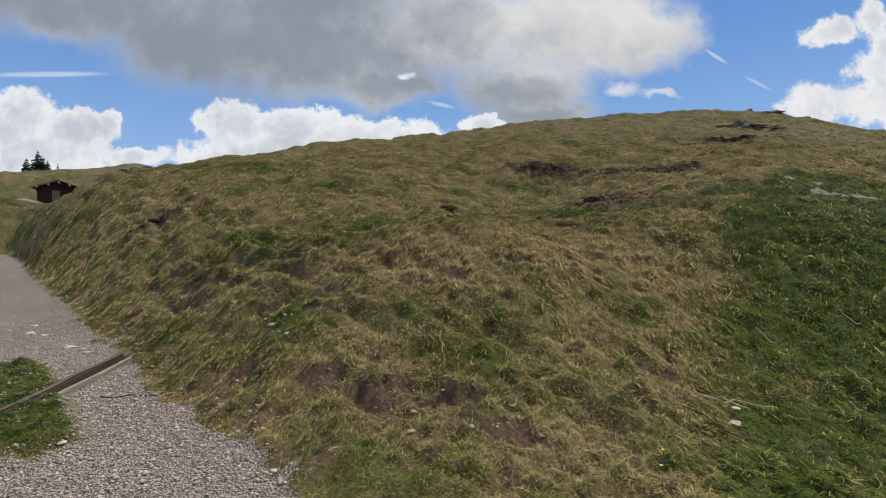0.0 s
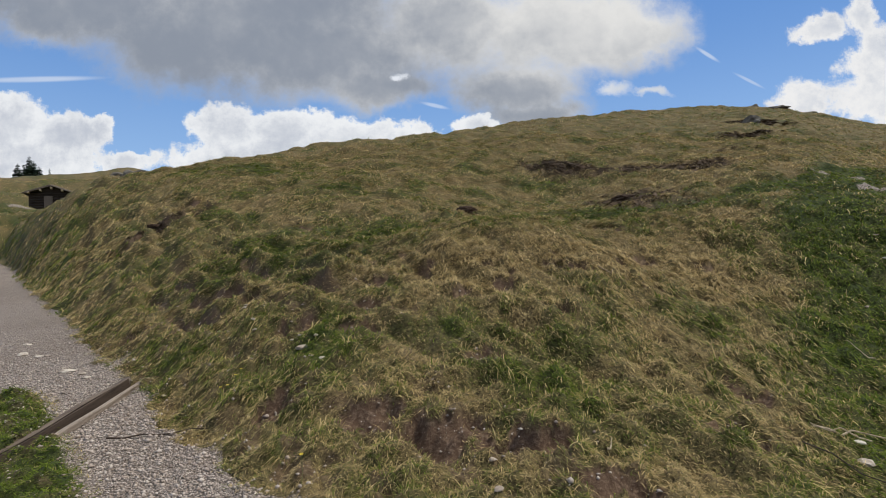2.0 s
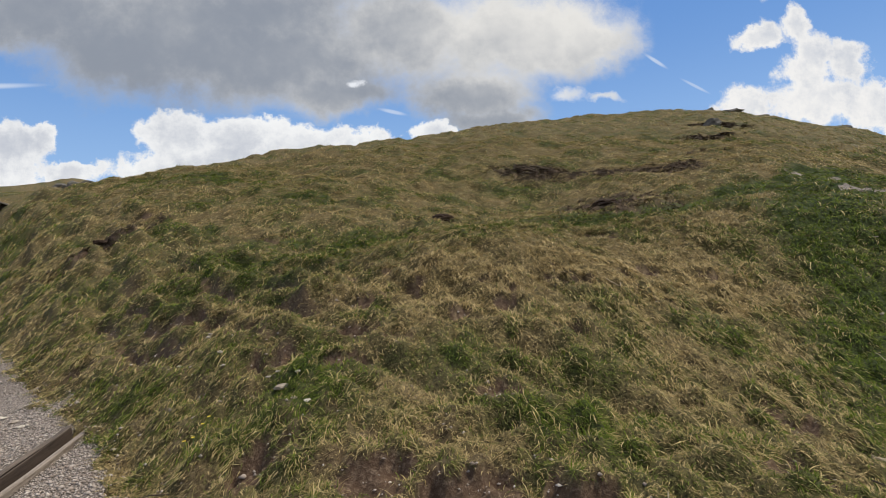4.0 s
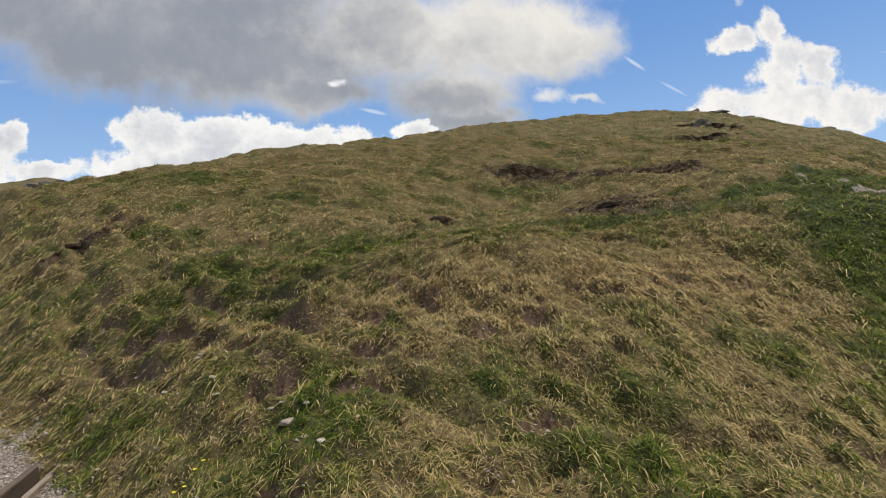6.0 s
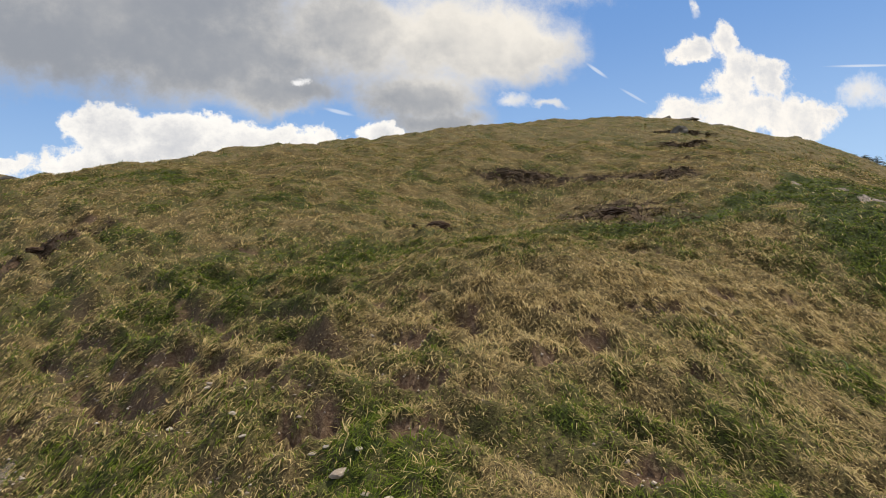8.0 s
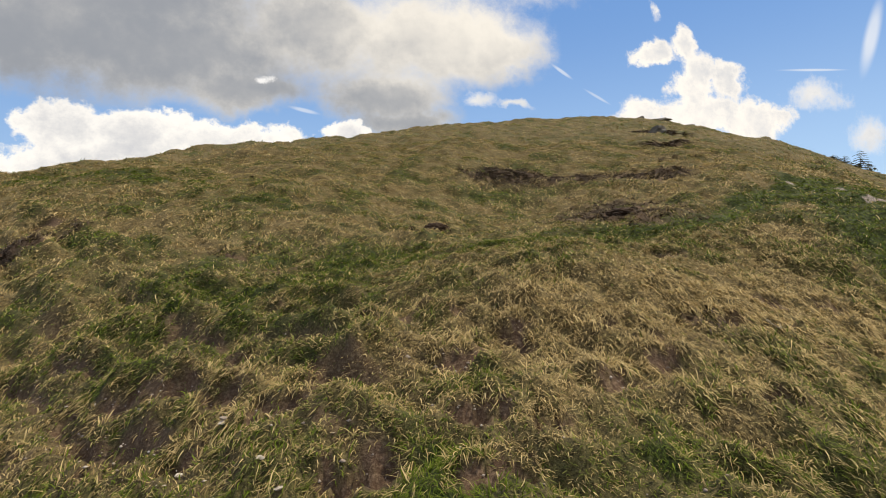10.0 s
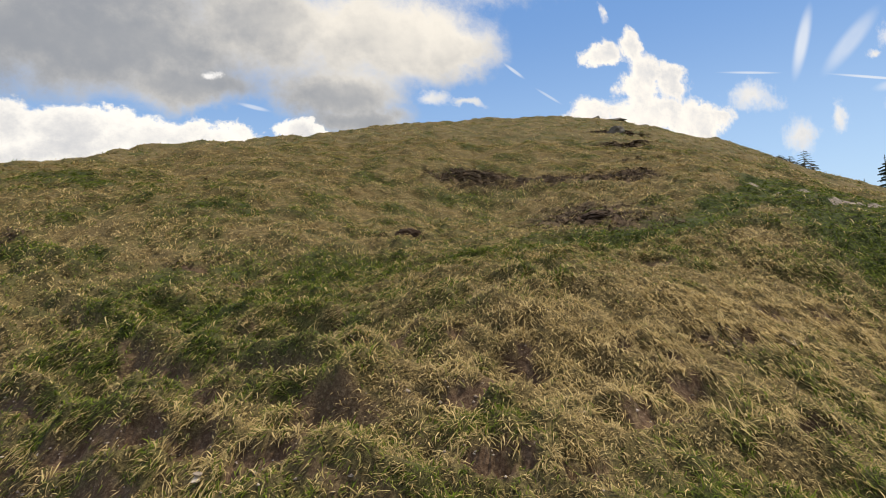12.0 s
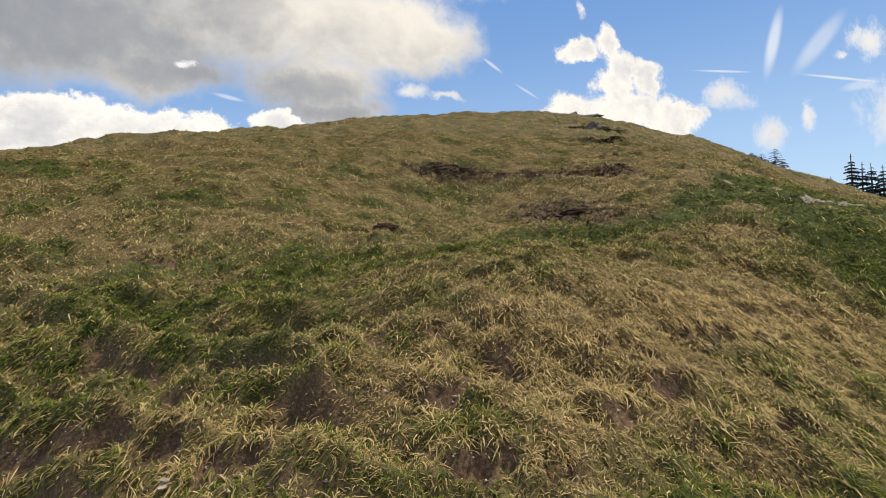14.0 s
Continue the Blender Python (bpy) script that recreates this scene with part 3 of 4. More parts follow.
def blades(rng, x, y, length, wide, joints, broad=False, bare=False, droop=1.0):
    """Blades of grass that spring from the middle of their tuft and hang down the slope."""
    z, gravel, soil, lush, sx, sy = sample(x, y)
    d, du, dv, own = (tussocks if broad else tufts)(x, y)
    keep = rng.random(len(x)) > (0 if bare else np.maximum(np.maximum(gravel * 1.05, soil * 1.02), 0.55 * smooth(d, 0.45, 0.75)))
    x, y, z, lush, sx, sy, d, du, dv, own = (q[keep] for q in (x, y, z, lush, sx, sy, d, du, dv, own))
    n = len(x)
    L = (length[keep] * rng.uniform(0.6, 1.35, n) * (0.75 + 0.5 * own))[:, None]
    steep = np.hypot(sx, sy) + 1e-6
    hang = 0.55 * droop * np.minimum(steep * 1.7, 1.0) / steep
    lean = np.stack([1.5 * du - sx * hang, 1.5 * dv - sy * hang], -1) + rng.normal(0, 0.75, (n, 2))
    far_out = np.linalg.norm(lean, axis=1)[:, None]
    lean *= np.minimum(0.85 / (far_out + 1e-6), 1.0)
    side = np.stack([-lean[:, 1], lean[:, 0]], -1) + rng.normal(0, 0.25, (n, 2))
    side /= np.linalg.norm(side, axis=1)[:, None] + 1e-6
    w = np.hstack([side * (wide[keep] * rng.uniform(0.6, 1.35, n))[:, None] / 2, np.zeros((n, 1))])
    rise, curl = rng.uniform(0.4, 1.15, (n, 1)), rng.uniform(0.4, 1.0, (n, 1))
    slope = np.stack([sx, sy], -1)
    root = np.stack([x, y, z - 0.006], -1)
    bow = rng.normal(0, 0.45, (n, 2))

    def at(u):
        out = (lean * (0.35 * u + 0.75 * u * u) + bow * u * (1 - u)) * L
        return root + np.hstack([out, (out * slope).sum(1)[:, None] + L * rise * (u - curl * u * u)])

    if joints == 3:
        a, b, tip = at(0.35), at(0.72), at(1.0)
        v = np.stack([root, a + w, a - w, b + w * 0.85, b - w * 0.85, tip], 1)
        pattern = np.array([[0, 1, 2], [2, 1, 3], [2, 3, 4], [4, 3, 5]])
    elif joints == 2:
        a = at(0.45)
        v = np.stack([root, a + w, a - w, at(1.0)], 1)
        pattern = np.array([[0, 1, 2], [2, 1, 3]])
    else:
        v = np.stack([root - w, root + w, at(0.9)], 1)
        pattern = np.array([[0, 1, 2]])
    k = v.shape[1]
    f = (np.arange(n)[:, None, None] * k + pattern[None]).reshape(-1, 3)
    tone = np.clip(0.25 + 0.75 * rng.beta(1.6, 1.2, n) + 0.3 * (own - 0.5), 0, 1)
    lush = np.clip(lush + rng.normal(0, 0.16, n), 0, 1)
    return v.reshape(-1, 3), f, np.repeat(lush, k), np.repeat(tone, k)


def scatter(rng, count, r0, r1, az0=-50.0, az1=68.0):
    """Places round the bank, thinning out with the distance."""
    r = rng.uniform(r0, r1, count)
    a = np.radians(rng.uniform(az0, az1, count))
    return -1 + r * np.sin(a), 1.5 + r * np.cos(a), r


def turf(name, label, v, f, lush, tone, mat=None):
    me = quick_mesh(name, v, f)
    add_floats(me, "lush", lush), add_floats(me, "tone", tone)
    me.materials.append(mat or GRASS)
    return tagged(new(name, me), label, "grass", kind="stuff")


# label, blades, from, to, full from, full to, joints of a blade, length and width at four metres, bearings
GRASS_BELTS = (
    ("dense tufts of half-dry alpine grass on the bank", 500000, 1.0, 9.0, 1.1, 7.2, 3, 0.052, 0.0058, -50, 68),
    ("half-dry alpine grass on the shoulder of the hill", 380000, 6.6, 22.0, 8.4, 19.0, 2, 0.058, 0.0072, -50, 68),
    ("short dry grass on the upper hillside", 330000, 18.0, 54.0, 21.0, 50.0, 1, 0.07, 0.0085, -50, 68),
    ("dry pasture on the far hillside", 70000, 42.0, 108.0, 50.0, 100.0, 1, 0.085, 0.0080, -50, -18),
)


def build_grass():
    rng = np.random.default_rng(7)
    for label, count, r0, r1, fade_in, fade_out, joints, length, wide, az0, az1 in GRASS_BELTS:
        x, y, r = scatter(rng, count, r0, r1, az0, az1)
        s, t = along(x, y)
        ok = (s > -0.15) | ((s < -0.6) & (s > -3) & (np.abs(t - 5.1) < 1.8)) | (r > 40)
        ok &= rng.random(len(x)) < smooth(r, r0 - 0.01, fade_in) * smooth(r, r1 + 0.01, fade_out)
        x, y, r = x[ok], y[ok], r[ok]
        turf("grass", label, *blades(rng, x, y, length * (r / 4) ** 0.32, wide * (r / 4) ** 0.85, joints, joints < 3))


build_grass()


def build_tussocks():
    """Longer straw that hangs down the bank, thickest above the scars."""
    rng = np.random.default_rng(19)
    x, y, r = scatter(rng, 110000, 1.8, 15.0)
    s, t = along(x, y)
    ok = (s > 0.15) & (tufts(x, y)[3] > 0.72)
    lips = []
    for hx, hy, size, depth in SCARS:
        if size < 0.3:
            a, q = rng.uniform(-0.3, 3.4, 190), rng.uniform(0.85, 1.5, 190) * size
            lips.append(np.stack([hx + np.cos(a) * q, hy + np.sin(a) * q], -1))
    lips = np.concatenate(lips)
    x, y = np.concatenate([x[ok], lips[:, 0]]), np.concatenate([y[ok], lips[:, 1]])
    r = np.hypot(x + 1, y - 1.5)
    v, f, lush, tone = blades(rng, x, y, 0.078 * (r / 4) ** 0.3, 0.0056 * (r / 4) ** 0.75, 3, droop=1.3)
    turf("dry_straw", "pale dead straw hanging in tussocks down the bank", v, f, np.clip(lush - 0.4, 0, 0.4), 0.3 + 0.7 * tone)


build_tussocks()


def build_heath():
    """Low dead heath in the brown patches of the upper slope."""
    rng = np.random.default_rng(23)
    xs, ys = [], []
    for gx, gy, wx, wy, turn in BROWN:
        n = int(230 * wx * wy) + 40
        u, v = rng.normal(0, 0.55, n) * wx, rng.normal(0, 0.55, n) * wy
        c, q = math.cos(radians(turn)), math.sin(radians(turn))
        xs.append(gx + u * c - v * q), ys.append(gy + u * q + v * c)
    for hx, hy, size in ((0.1, 11.3, 0.2), (-0.15, 11.2, 0.12), (-2.8, 10.8, 0.2), (0.75, 5.95, 0.05), (-6.5, 12.4, 0.2), (7.5, 15.5, 0.4), (-3.3, 16.0, 0.3)):
        xs.append(hx + rng.normal(0, 1, 14) * size), ys.append(hy + rng.normal(0, 0.6, 14) * size)
    x, y = (np.repeat(np.concatenate(q), 14) for q in (xs, ys))
    x, y = x + rng.normal(0, 0.05, len(x)), y + rng.normal(0, 0.05, len(x))
    r = np.hypot(x + 1, y - 1.5)
    v, f, lush, tone = blades(rng, x, y, 0.075 * (r / 6) ** 0.3, 0.015 * (r / 6) ** 0.8, 2, bare=True, droop=0.3)
    tagged(turf("dead_heath", "dark brown dead heath and roots in the turf", v, f, lush, tone, HEATHER), category="heath")


build_heath()

# ---- gravel, stones ----
CHIP_V = np.array(((1, 0, 0), (-1, 0, 0), (0, 1, 0), (0, -1, 0), (0, 0, 1), (0, 0, -1)), float)
CHIP_F = np.array(((0, 2, 4), (2, 1, 4), (1, 3, 4), (3, 0, 4), (2, 0, 5), (1, 2, 5), (3, 1, 5), (0, 3, 5)))


def build_pebbles():
    rng = np.random.default_rng(5)
    n = 34000
    t = rng.uniform(0.9, 5.5, n) + rng.exponential(1.6, n)
    s = rng.uniform(-2.3, 0.16, n)
    x, y = (1.55 + 1.3124 * s - 0.85 * 1.3124 * t) / 1.7225, 0.0
    y = (1.3124 * t + 0.85 * x)
    x2, y2, _ = scatter(rng, 16000, 2.0, 8.0)
    x, y = np.concatenate([x, x2]), np.concatenate([y, y2])
    z, gravel, soil, _ = land(x, y)
    ok = rng.random(len(x)) < np.maximum(gravel, soil * 0.8)
    x, y, z = x[ok], y[ok], z[ok]
    n = len(x)
    size = np.clip(rng.lognormal(-4.95, 0.45, n), 0.003, 0.022)
    shape = rng.uniform(0.6, 1.3, (n, 1, 3)) * np.array([1, 1, 0.65])
    v = CHIP_V[None] * shape * (1 + rng.normal(0, 0.22, (n, len(CHIP_V), 1))) * size[:, None, None]
    a = rng.uniform(0, 2 * math.pi, n)
    c, q = np.cos(a)[:, None], np.sin(a)[:, None]
    v = np.stack([v[..., 0] * c - v[..., 1] * q, v[..., 0] * q + v[..., 1] * c, v[..., 2]], -1)
    v += np.stack([x, y, z + size * 0.2], -1)[:, None]
    f = (np.arange(n)[:, None, None] * len(CHIP_V) + CHIP_F[None]).reshape(-1, 3)
    me = quick_mesh("gravel", v.reshape(-1, 3), f)
    me.materials.append(PEBBLES)
    tagged(new("gravel", me), "loose pale limestone gravel on the track", "gravel", kind="stuff")


build_pebbles()


def part(name, bm, mat, parent=None, label=""):
    me = bpy.data.meshes.new(name)
    bm.to_mesh(me)
    bm.free()
    me.materials.append(mat)
    ob = new(name, me)
    ob.parent = parent
    if label:
        tagged(ob, label)
    return ob


def holder(name, x, y, z, turn=0.0):
    ob = new(name)
    ob.matrix_world = pose(x, y, z, 0, 0, turn)
    return ob


def rough_stone(seed, size, flat=0.6, cuts=2, rough=0.22):
    bm = bmesh.new()
    bmesh.ops.create_icosphere(bm, subdivisions=cuts, radius=1.0)
    rng = random.Random(seed)
    planes = [(Vector((rng.gauss(0, 1), rng.gauss(0, 1), rng.gauss(0, 1))).normalized(), rng.uniform(0.55, 0.9)) for _ in range(7)]
    off = Vector((seed * 3.1, seed * 1.7, 0))
    for v in bm.verts:
        for n, d in planes:
            over = v.co.dot(n) - d
            if over > 0:
                v.co -= n * over * 0.9
        v.co *= 1 + rough * noise.noise(v.co * 1.6 + off)
        v.co = Vector((v.co.x * size[0], v.co.y * size[1], v.co.z * size[2] * flat))
    return bm


def stone(x, y, size, seed, label, sink=0.25, mat=None, name="stone", cuts=2):
    ob = part(name, rough_stone(seed, size, cuts=cuts), mat or LIMESTONE)
    ob.matrix_world = pose(x, y, height(x, y) + size[2] * (0.6 - sink), 0, 0, seed * 47.0)
    return tagged(ob, label, "stone", "stones on the bank and track")


for k, (x, y, w, what) in enumerate((
    (-1.53, 4.91, 0.062, "large pale limestone lying below a bare scar"), (-1.44, 4.96, 0.03, ""), (-1.83, 5.28, 0.028, "small white stone beside a bare scar"),
    (-1.67, 5.14, 0.03, ""), (-1.60, 5.10, 0.022, ""), (-1.32, 4.62, 0.04, "pale stone half sunk in the bank"), (-1.42, 4.70, 0.024, ""),
    (-2.94, 6.44, 0.035, ""), (-2.39, 6.08, 0.03, ""), (-2.60, 5.95, 0.028, ""), (-2.15, 5.60, 0.03, ""), (-2.05, 5.35, 0.024, ""),
    (2.02, 3.81, 0.06, "long white stone in the grass beside a stalk"), (2.12, 3.98, 0.035, ""), (-0.95, 3.04, 0.028, "white stone at the edge of the track"),
    (-0.62, 3.12, 0.026, ""), (-2.33, 3.33, 0.03, ""), (-2.39, 6.10, 0.03, ""), (-0.55, 5.59, 0.022, ""), (-0.2, 3.2, 0.03, ""),
    (4.3, 6.4, 0.035, "pale stone lying in lush green grass"), (4.6, 6.9, 0.03, ""), (3.7, 5.9, 0.03, ""), (3.3, 4.6, 0.03, ""), (2.45, 10.75, 0.05, ""),
)):
    stone(x, y, (w * 1.05, w * 0.75, w * 0.6), k + 1, what or "small pale limestone lying in the short grass")
for k, (x, y, w) in enumerate(((-5.25, 6.95, 0.10), (-5.0, 6.85, 0.07), (-4.2, 6.15, 0.09), (-4.0, 6.05, 0.06), (-4.35, 6.3, 0.05), (-5.6, 7.5, 0.07), (-3.85, 5.9, 0.05))):
    stone(x, y, (w * 0.9, w * 0.6, w * 0.4), 60 + k, "flat pale bedrock slab showing through the gravel track", 0.45)

# ---- timber drain across the track ----


def board(length, wide, thick, seed):
    bm = bmesh.new()
    bmesh.ops.create_grid(bm, x_segments=1, y_segments=24, size=0.5)
    top = bm.faces[:]
    for v in bm.verts:
        v.co = Vector((v.co.x * wide, v.co.y * length, thick / 2))
    r = bmesh.ops.extrude_face_region(bm, geom=top)
    for v in r["geom"]:
        if isinstance(v, bmesh.types.BMVert):
            v.co.z -= thick
    for v in bm.verts:
        v.co.x += 0.006 * noise.noise(Vector((seed, v.co.y * 1.5, v.co.z)))
        v.co.z += 0.007 * noise.noise(Vector((seed + 7, v.co.y * 2.0, v.co.x * 9)))
    bmesh.ops.recalc_face_normals(bm, faces=bm.faces[:])
    bmesh.ops.bevel(bm, geom=[e for e in bm.edges if e.calc_length() > 0.05 and len(e.link_faces) == 2 and e.calc_face_angle(0) > 1.0], offset=0.006, segments=1, affect="EDGES")
    return bm


def build_drain():
    cx, cy = -3.18, 4.70
    slope = math.degrees(math.atan(0.05))
    ob = new("drain_channel")
    ob.matrix_world = pose(cx, cy, 0.12 + 0.05 * cy, slope, 0, 4.75)
    tagged(ob, "weathered timber drain channel let into the gravel track", "drain")
    # the left board is dark all over to paint the channel's shaded inside
    for dx, seed, mat in ((-0.08, 1, SHADED_WOOD), (0.08, 2, OLD_WOOD)):
        b = part("board", board(2.0, 0.042, 0.17, seed), mat, ob)
        b.matrix_basis = pose(dx, 0, -0.045)
    # added strip that keeps the darkened board's top edge lighter
    b = part("edge_strip", board(2.0, 0.046, 0.014, 4), MID_WOOD, ob, "added brown strip for the board's lighter top edge")
    b.matrix_basis = pose(-0.082, 0, 0.048)
    b = part("bottom_board", board(2.0, 0.115, 0.03, 3), SHADED_WOOD, ob)
    b.matrix_basis = pose(0, 0, -0.125)


build_drain()

# ---- sticks, stalks and flowers ----


def tube(points, radii, sides=6):
    """A tapered round rod through points."""
    bm = bmesh.new()
    rings = []
    for i, p in enumerate(points):
        p = Vector(p)
        d = (Vector(points[min(i + 1, len(points) - 1)]) - Vector(points[max(i - 1, 0)])).normalized()
        a = d.cross(Vector((0.31, 0.2, 0.93))).normalized()
        b = d.cross(a)
        rings.append([bm.verts.new(p + (a * math.cos(q) + b * math.sin(q)) * radii[i]) for q in (2 * math.pi * k / sides for k in range(sides))])
    for r0, r1 in zip(rings, rings[1:]):
        for k in range(sides):
            bm.faces.new((r0[k], r0[(k + 1) % sides], r1[(k + 1) % sides], r1[k]))
    bm.faces.new(rings[0][::-1]), bm.faces.new(rings[-1])
    return bm


def stick(x, y, length, turn, thick, mat, label, seed, lift=0.02):
    rng = random.Random(seed)
    c, q = math.cos(radians(turn)), math.sin(radians(turn))
    pts, rad = [], []
    for i in range(7):
        u = (i / 6 - 0.5) * length
        px, py = x + c * u + rng.uniform(-1, 1) * thick, y + q * u + rng.uniform(-1, 1) * thick
        pts.append((px, py, height(px, py) + lift + rng.uniform(0, thick)))
        rad.append(thick * (1.0 - 0.09 * i) * 0.5)
    tagged(part("stick", tube(pts, rad), mat), label, "stick", "dead sticks and stalks")


stick(2.2, 4.12, 0.55, 5, 0.018, STRAW, "bleached dead stalk lying across the turf", 1, 0.05)
stick(2.05, 4.05, 0.35, 170, 0.012, STRAW, "thin bleached stalk lying across the turf", 2, 0.05)
stick(1.95, 3.5, 0.9, -55, 0.010, TWIG, "long thin dark twig lying in the grass", 3, 0.05)
stick(-2.40, 4.38, 0.62, 10, 0.013, TWIG, "dark crooked twig lying on the gravel", 4, 0.008)
stick(1.14, 5.83, 0.16, 15, 0.014, STRAW, "short broken straw-coloured stick in the grass", 5, 0.06)
stick(0.45, 3.6, 0.16, 70, 0.014, STRAW, "short pale stick standing out of the bank", 6, 0.06)
stick(3.0, 5.1, 0.22, 110, 0.012, STRAW, "pale dry stalk among green grass", 7, 0.07)
stick(1.8, 5.4, 0.25, 60, 0.010, STEM, "thin green stalk leaning in the grass", 8, 0.08)
stick(3.1, 4.1, 0.2, 80, 0.014, STRAW, "pale dry stalk among green grass", 9, 0.07)
stick(3.4, 4.5, 0.25, 100, 0.012, STRAW, "pale dry stalk among green grass", 10, 0.07)
stick(4.0, 5.4, 0.2, 120, 0.012, STRAW, "pale dry stalk among green grass", 11, 0.07)


def flower(x, y, tall, seed):
    z = height(x, y)
    ob = holder("yellow_flower", x, y, z)
    tagged(ob, "small yellow wild flower in the bank grass", "flower", "yellow flowers")
    part("stem", tube([(0, 0, 0), (0.004, 0, tall * 0.5), (0.0, 0.006, tall)], [0.0016, 0.0014, 0.0012], 5), STEM, ob)
    for k in range(5):
        bm = bmesh.new()
        a = 2 * math.pi * k / 5
        vs = [bm.verts.new(p) for p in ((0, 0, 0), (0.007, -0.005, 0.003), (0.014, 0, 0.005), (0.007, 0.005, 0.003), (0.007, 0, 0.0))]
        bm.faces.new((vs[0], vs[1], vs[2], vs[4])), bm.faces.new((vs[0], vs[4], vs[2], vs[3]))
        p = part("petal", bm, PETAL, ob)
        p.matrix_basis = Matrix.Translation((0, 0.006, tall)) @ Matrix.Rotation(a, 4, "Z")


for k, (x, y) in enumerate(((-2.03, 4.66), (-2.0, 4.74), (-2.06, 4.60), (-1.95, 4.72), (1.15, 2.9), (1.2, 3.0), (-1.2, 3.5))):
    flower(x, y, 0.10 + 0.01 * k, k)

# ---- rocks on the crest ----


def outcrop(x, y, size, seed, label, dz=0.0):
    ob = part("rock_outcrop", rough_stone(seed, size, 1.0, 3, 0.45), ROCK)
    ob.matrix_world = pose(x, y, height(x, y) + dz, 0, 0, seed * 31)
    return tagged(ob, label, "rock", "rocks on the hilltop")


outcrop(18.4, 33.0, (0.45, 0.3, 0.3), 3, "grey rock standing on the crest of the hill", 0.0)
outcrop(19.6, 33.0, (0.9, 0.4, 0.22), 4, "low grey rock ledge on the crest", -0.1)
outcrop(20.6, 32.0, (0.9, 0.4, 0.2), 5, "low grey rock ledge on the crest", -0.1)
outcrop(21.5, 29.6, (0.6, 0.3, 0.2), 6, "low grey rock in the grass of the crest", -0.1)
outcrop(23.0, 28.0, (0.7, 0.3, 0.28), 7, "low grey rock in the grass of the crest", -0.1)
outcrop(13.2, 23.7, (0.6, 0.35, 0.3), 8, "dark rock breaking through the dry turf", -0.05)
outcrop(12.4, 22.9, (0.5, 0.3, 0.28), 9, "dark rock breaking through the dry turf", -0.05)
outcrop(-40.8, 74.5, (3.6, 2.0, 1.8), 10, "rounded grey rock knob on the far ridge", 0.6)
outcrop(-43.5, 75.0, (2.8, 2.0, 1.3), 11, "broken grey rock on the far ridge", 0.3)
outcrop(-38.0, 72.0, (2.5, 2.0, 1.1), 12, "low grey rock on the far ridge", -0.4)

# ---- burrow mounds ----


def mound(x, y, size, seed, label):
    bm = bmesh.new()
    bmesh.ops.create_icosphere(bm, subdivisions=4, radius=1.0)
    for v in bm.verts:
        k = 1 + 0.35 * noise.noise(v.co * 2.2 + Vector((seed, 0, 0))) + 0.18 * noise.noise(v.co * 6.0 + Vector((0, seed, 0)))
        v.co = Vector((v.co.x * size[0] * k, v.co.y * size[1] * k, v.co.z * size[2] * k))
    ob = part("earth_mound", bm, SOIL)
    ob.matrix_world = pose(x, y, height(x, y) + 0.02, 0, 0, 10)
    tagged(ob, label, "mound", "burrow mounds")


mound(3.35, 10.9, (0.42, 0.38, 0.06), 1, "dark fresh earth thrown up beside a burrow")
mound(2.95, 10.55, (0.20, 0.20, 0.07), 2, "dark fresh earth thrown up beside a burrow")
mound(0.1, 11.35, (0.2, 0.12, 0.08), 3, "small heap of dark earth and roots")
mound(-6.5, 12.35, (0.14, 0.1, 0.05), 4, "dark earth heap above a hollow in the slope")

# ---- trees ----


def spruce(x, y, tall, wide, seed, label, name="spruce", thin=1.0, mat=None, full=0.6):
    rng = random.Random(seed)
    ob = holder(name, x, y, height(x, y) - 0.05, rng.uniform(0, 360))
    tagged(ob, label, "tree", "conifers beyond the ridge")
    part("trunk", tube([(0, 0, 0), (0.01 * tall, 0, tall * 0.5), (0, 0, tall)], [0.022 * tall, 0.013 * tall, 0.002 * tall], 8), BARK, ob)
    bm = bmesh.new()
    tiers = int(30 * thin) + 7
    for i in range(tiers):
        f = (i + rng.uniform(0, 0.8)) / tiers
        z = tall * (0.10 + 0.89 * f)
        reach = wide * (1 - f) ** 0.6 * rng.uniform(0.7, 1.15) + 0.03 * wide
        boughs = max(5, int((12 - 5 * f) * thin))
        for k in range(boughs):
            a = 2 * math.pi * (k + rng.uniform(-0.35, 0.35)) / boughs + i
            if rng.random() < 0.12:
                continue
            length = reach * rng.uniform(0.6, 1.15)
            d, side = Vector((math.cos(a), math.sin(a), 0)), Vector((-math.sin(a), math.cos(a), 0))
            for j in range(6):
                u0, u1 = j / 6, (j + 1.5) / 6
                w = length * full * (1.1 - u0) * rng.uniform(0.7, 1.3)
                droop = -0.35 * length * u0 ** 1.2 + 0.12 * length * u0 ** 3
                p0 = d * (length * u0) + Vector((0, 0, z + droop))
                p1 = d * (length * min(u1, 1)) + Vector((0, 0, z + droop - 0.10 * length))
                for sgn in (-1, 1):
                    q = p0 * 0.4 + p1 * 0.6 + side * w * sgn + Vector((0, 0, -0.12 * length * rng.random()))
                    bm.faces.new([bm.verts.new(p) for p in (p0, p1, q)])
                hang = (p0 + p1) / 2 + Vector((0, 0, -0.55 * full * length * (0.5 + rng.random()))) + side * w * 0.4 * rng.uniform(-1, 1)
                bm.faces.new([bm.verts.new(p) for p in (p0, hang, p1)])
    part("crown", bm, mat or NEEDLES, ob)
    return ob


def conifer(x, y, tip, wide, seed, label, *rest):
    spruce(x, y, tip - height(x, y), wide, seed, label, *rest)


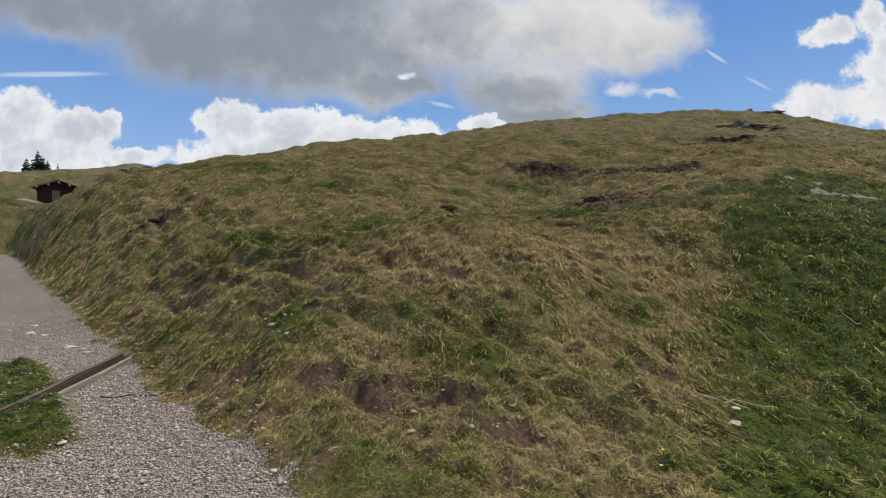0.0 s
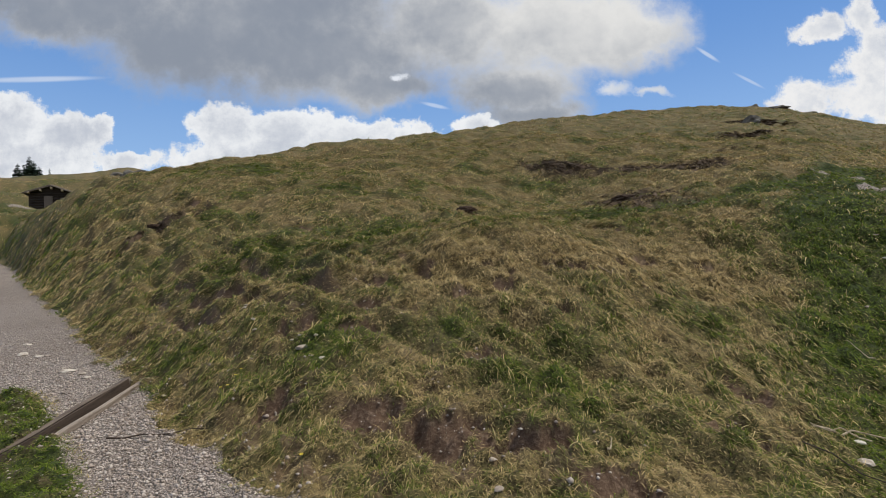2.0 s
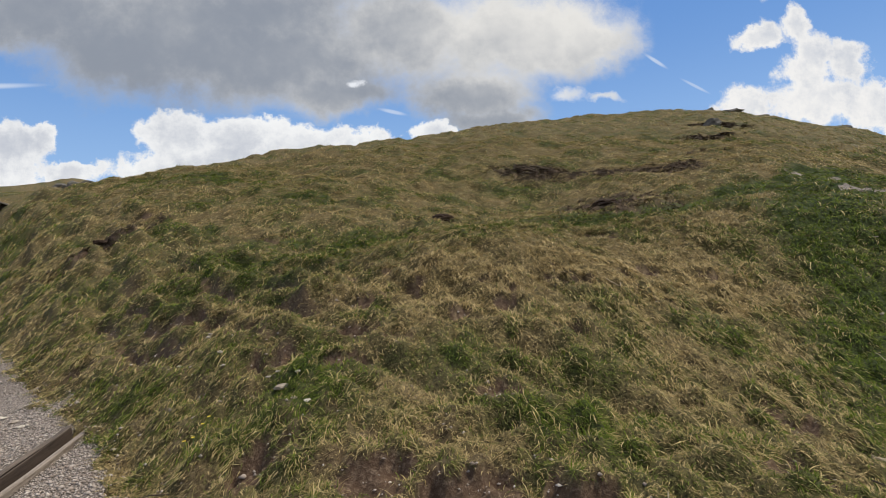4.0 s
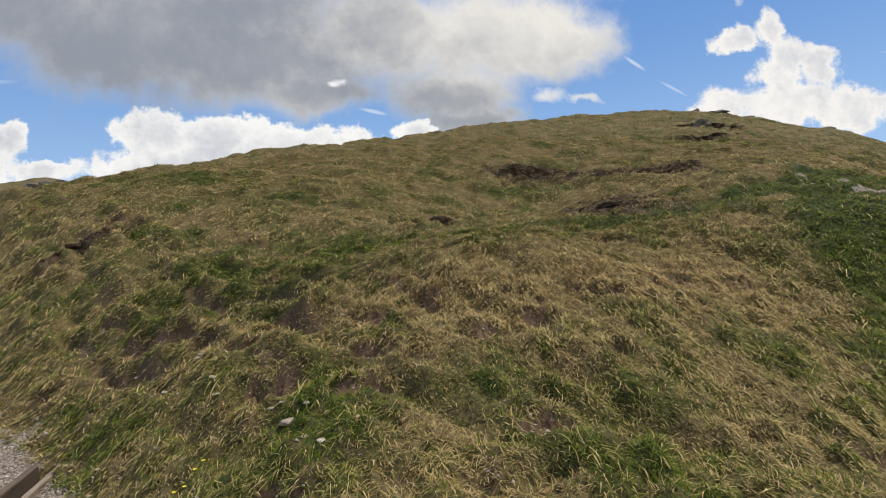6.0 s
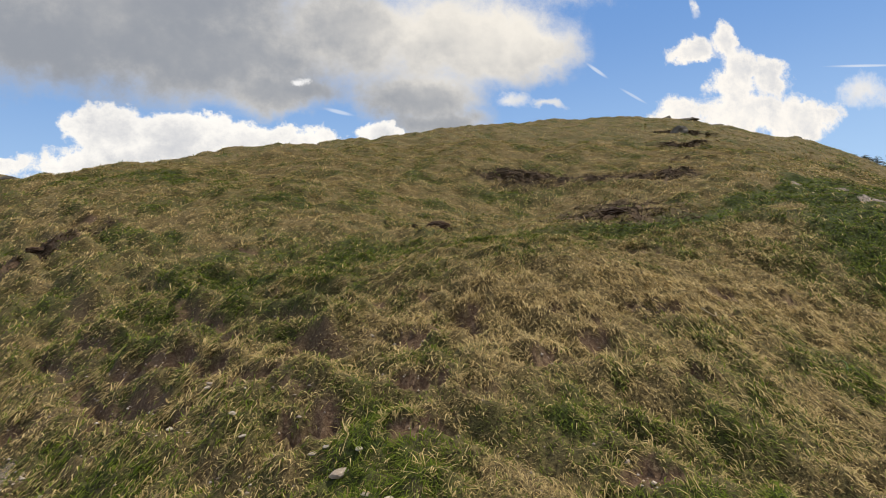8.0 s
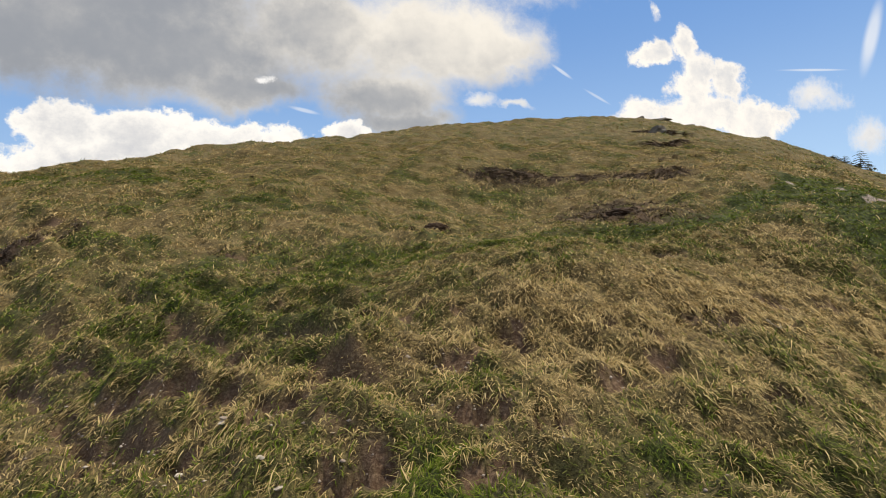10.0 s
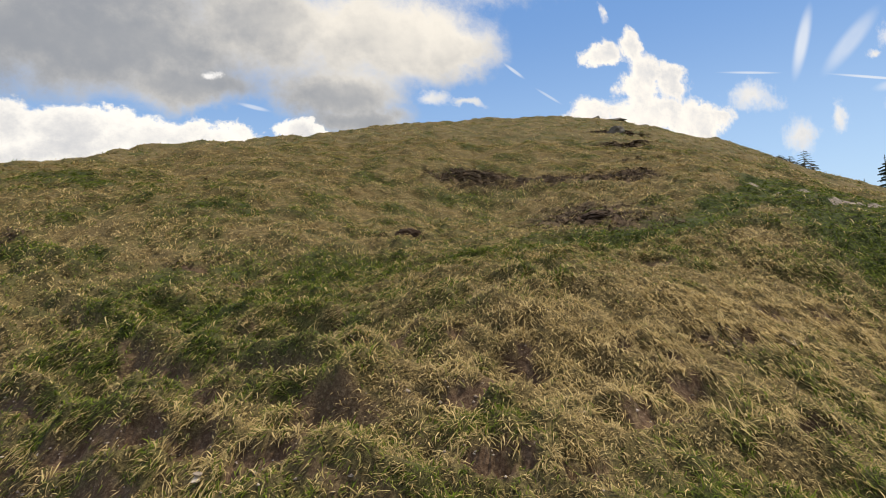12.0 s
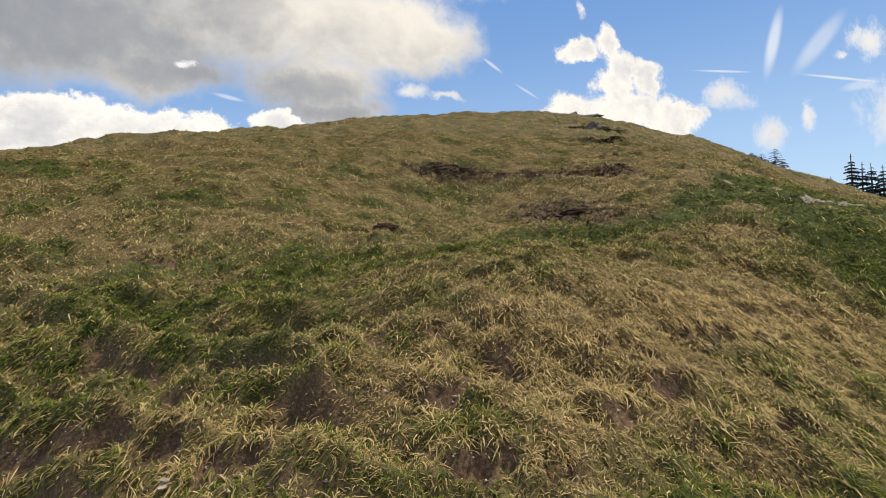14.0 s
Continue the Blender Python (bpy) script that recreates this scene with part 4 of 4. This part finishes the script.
for k, (x, y, tip, wide) in enumerate(((-75.0, 98.7, 18.7, 1.8), (-74.3, 99.3, 18.4, 1.7), (-73.7, 99.7, 20.2, 2.1), (-73.2, 100.1, 19.3, 1.9), (-72.6, 100.6, 18.5, 1.7), (-71.2, 101.3, 18.0, 1.0))):
    conifer(x, y, tip, wide, k, "dark spruce in a small stand on the far ridge")
for k, (x, y, tip, wide) in enumerate(((78.0, 54.4, 10.9, 3.2), (78.7, 53.4, 9.6, 2.9), (79.2, 52.6, 9.3, 3.0), (79.8, 51.5, 8.9, 3.0), (76.8, 56.4, 8.0, 2.0), (80.8, 49.8, 8.8, 2.8), (81.7, 48.1, 7.8, 2.6))):
    conifer(x, y, tip, wide, 20 + k, "tall dark spruce with drooping boughs behind the hill's shoulder")
for k, (x, y, tip, wide) in enumerate(((22.4, 22.3, 5.7, 0.75), (22.1, 22.8, 5.5, 0.5), (21.8, 23.1, 5.6, 0.5), (22.6, 22.1, 5.1, 0.5), (21.3, 23.6, 5.6, 0.45))):
    conifer(x, y, tip, wide, 40 + k, "young sparse conifer on the back of the crest", "conifer_sapling", 0.15, LARCH, 0.12)

# ---- hut ----


def box(w, d, h, bevel=0.01):
    bm = bmesh.new()
    bmesh.ops.create_cube(bm, size=1.0)
    for v in bm.verts:
        v.co = Vector((v.co.x * w, v.co.y * d, (v.co.z + 0.5) * h))
    if bevel:
        bmesh.ops.bevel(bm, geom=bm.edges[:], offset=bevel, segments=1, affect="EDGES")
    return bm


def build_hut():
    az, r, k = math.atan((113 - 784) / 968.0), 60.0, 0.66
    x, y = r * math.sin(az), r * math.cos(az)
    top = 1.5 + r * 0.1057
    W, D, H, RISE_ROOF = 4.6, 6.0, 2.35, 0.85
    z = top - k * (H + RISE_ROOF + 0.2)
    ob = holder("alpine_hut", x, y, z, -math.degrees(az) - 7)
    ob.scale = (k, k, k)
    tagged(ob, "low dark log hut with a shallow shingled gable roof", "hut")
    for row in range(11):
        for sy in (-1, 1):
            p = part("log", tube([(-W / 2 - 0.15, sy * D / 2, 0.1 + 0.21 * row), (W / 2 + 0.15, sy * D / 2, 0.1 + 0.21 * row)], [0.11, 0.11], 8), DARK_WOOD, ob)
        for sx in (-1, 1):
            p = part("log", tube([(sx * W / 2, -D / 2 - 0.15, 0.2 + 0.21 * row), (sx * W / 2, D / 2 + 0.15, 0.2 + 0.21 * row)], [0.11, 0.11], 8), DARK_WOOD, ob)
    bm = bmesh.new()
    a = [bm.verts.new(p) for p in ((-W / 2, -D / 2, H), (W / 2, -D / 2, H), (0, -D / 2, H + RISE_ROOF))]
    b = [bm.verts.new((v.co.x, D / 2, v.co.z)) for v in a]
    bm.faces.new(a), bm.faces.new(b[::-1]), bm.faces.new((a[0], b[0], b[1], a[1]))
    part("gable", bm, DARK_WOOD, ob)
    slope = math.degrees(math.atan2(RISE_ROOF, W / 2))
    for sx in (-1, 1):
        run = (W / 2 + 0.65) / math.cos(radians(slope))
        p = part("roof", box(run, D + 1.6, 0.12), ROOF_WOOD, ob)
        p.matrix_basis = pose(sx * (W / 2 + 0.65) / 2, 0, H + RISE_ROOF - (W / 2 + 0.65) / 2 * math.tan(radians(slope)), 0, sx * slope, 0)
        p = part("bargeboard", box(run, 0.06, 0.20), OLD_WOOD, ob, "grey weathered bargeboard")
        p.matrix_basis = pose(sx * (W / 2 + 0.65) / 2, -D / 2 - 0.84, H + RISE_ROOF - (W / 2 + 0.65) / 2 * math.tan(radians(slope)) - 0.04, 0, sx * slope, 0)
    for px, pz in ((-W / 2 - 0.1, H), (-W / 4, H + RISE_ROOF / 2 - 0.1), (0, H + RISE_ROOF - 0.22), (W / 4, H + RISE_ROOF / 2 - 0.1), (W / 2 + 0.1, H)):
        p = part("purlin", box(0.2, 1.0, 0.24), STRAW, ob, "pale end of a roof purlin")
        p.matrix_basis = pose(px, -D / 2 - 0.45, pz - 0.2)
    p = part("door", box(0.9, 0.06, 1.8), OLD_WOOD, ob)
    p.matrix_basis = pose(-0.4, -D / 2 - 0.13, 0.1)
    p = part("window", box(0.6, 0.06, 0.5), OLD_WOOD, ob)
    p.matrix_basis = pose(1.2, -D / 2 - 0.13, 1.2)
    return x, y


HUT_X, HUT_Y = build_hut()
for dx, dy in ((-5.6, -2.5), (-4.8, -2.3)):
    x, y = HUT_X + dx, HUT_Y + dy
    p = part("fence_post", tube([(0, 0, 0), (0.02, 0, 0.8), (0, 0.02, 1.6)], [0.10, 0.09, 0.07], 8), OLD_WOOD)
    p.matrix_world = pose(x, y, height(x, y) - 0.2)
    tagged(p, "grey wooden fence post beside the hut's yard", "post", "fence posts by the hut")
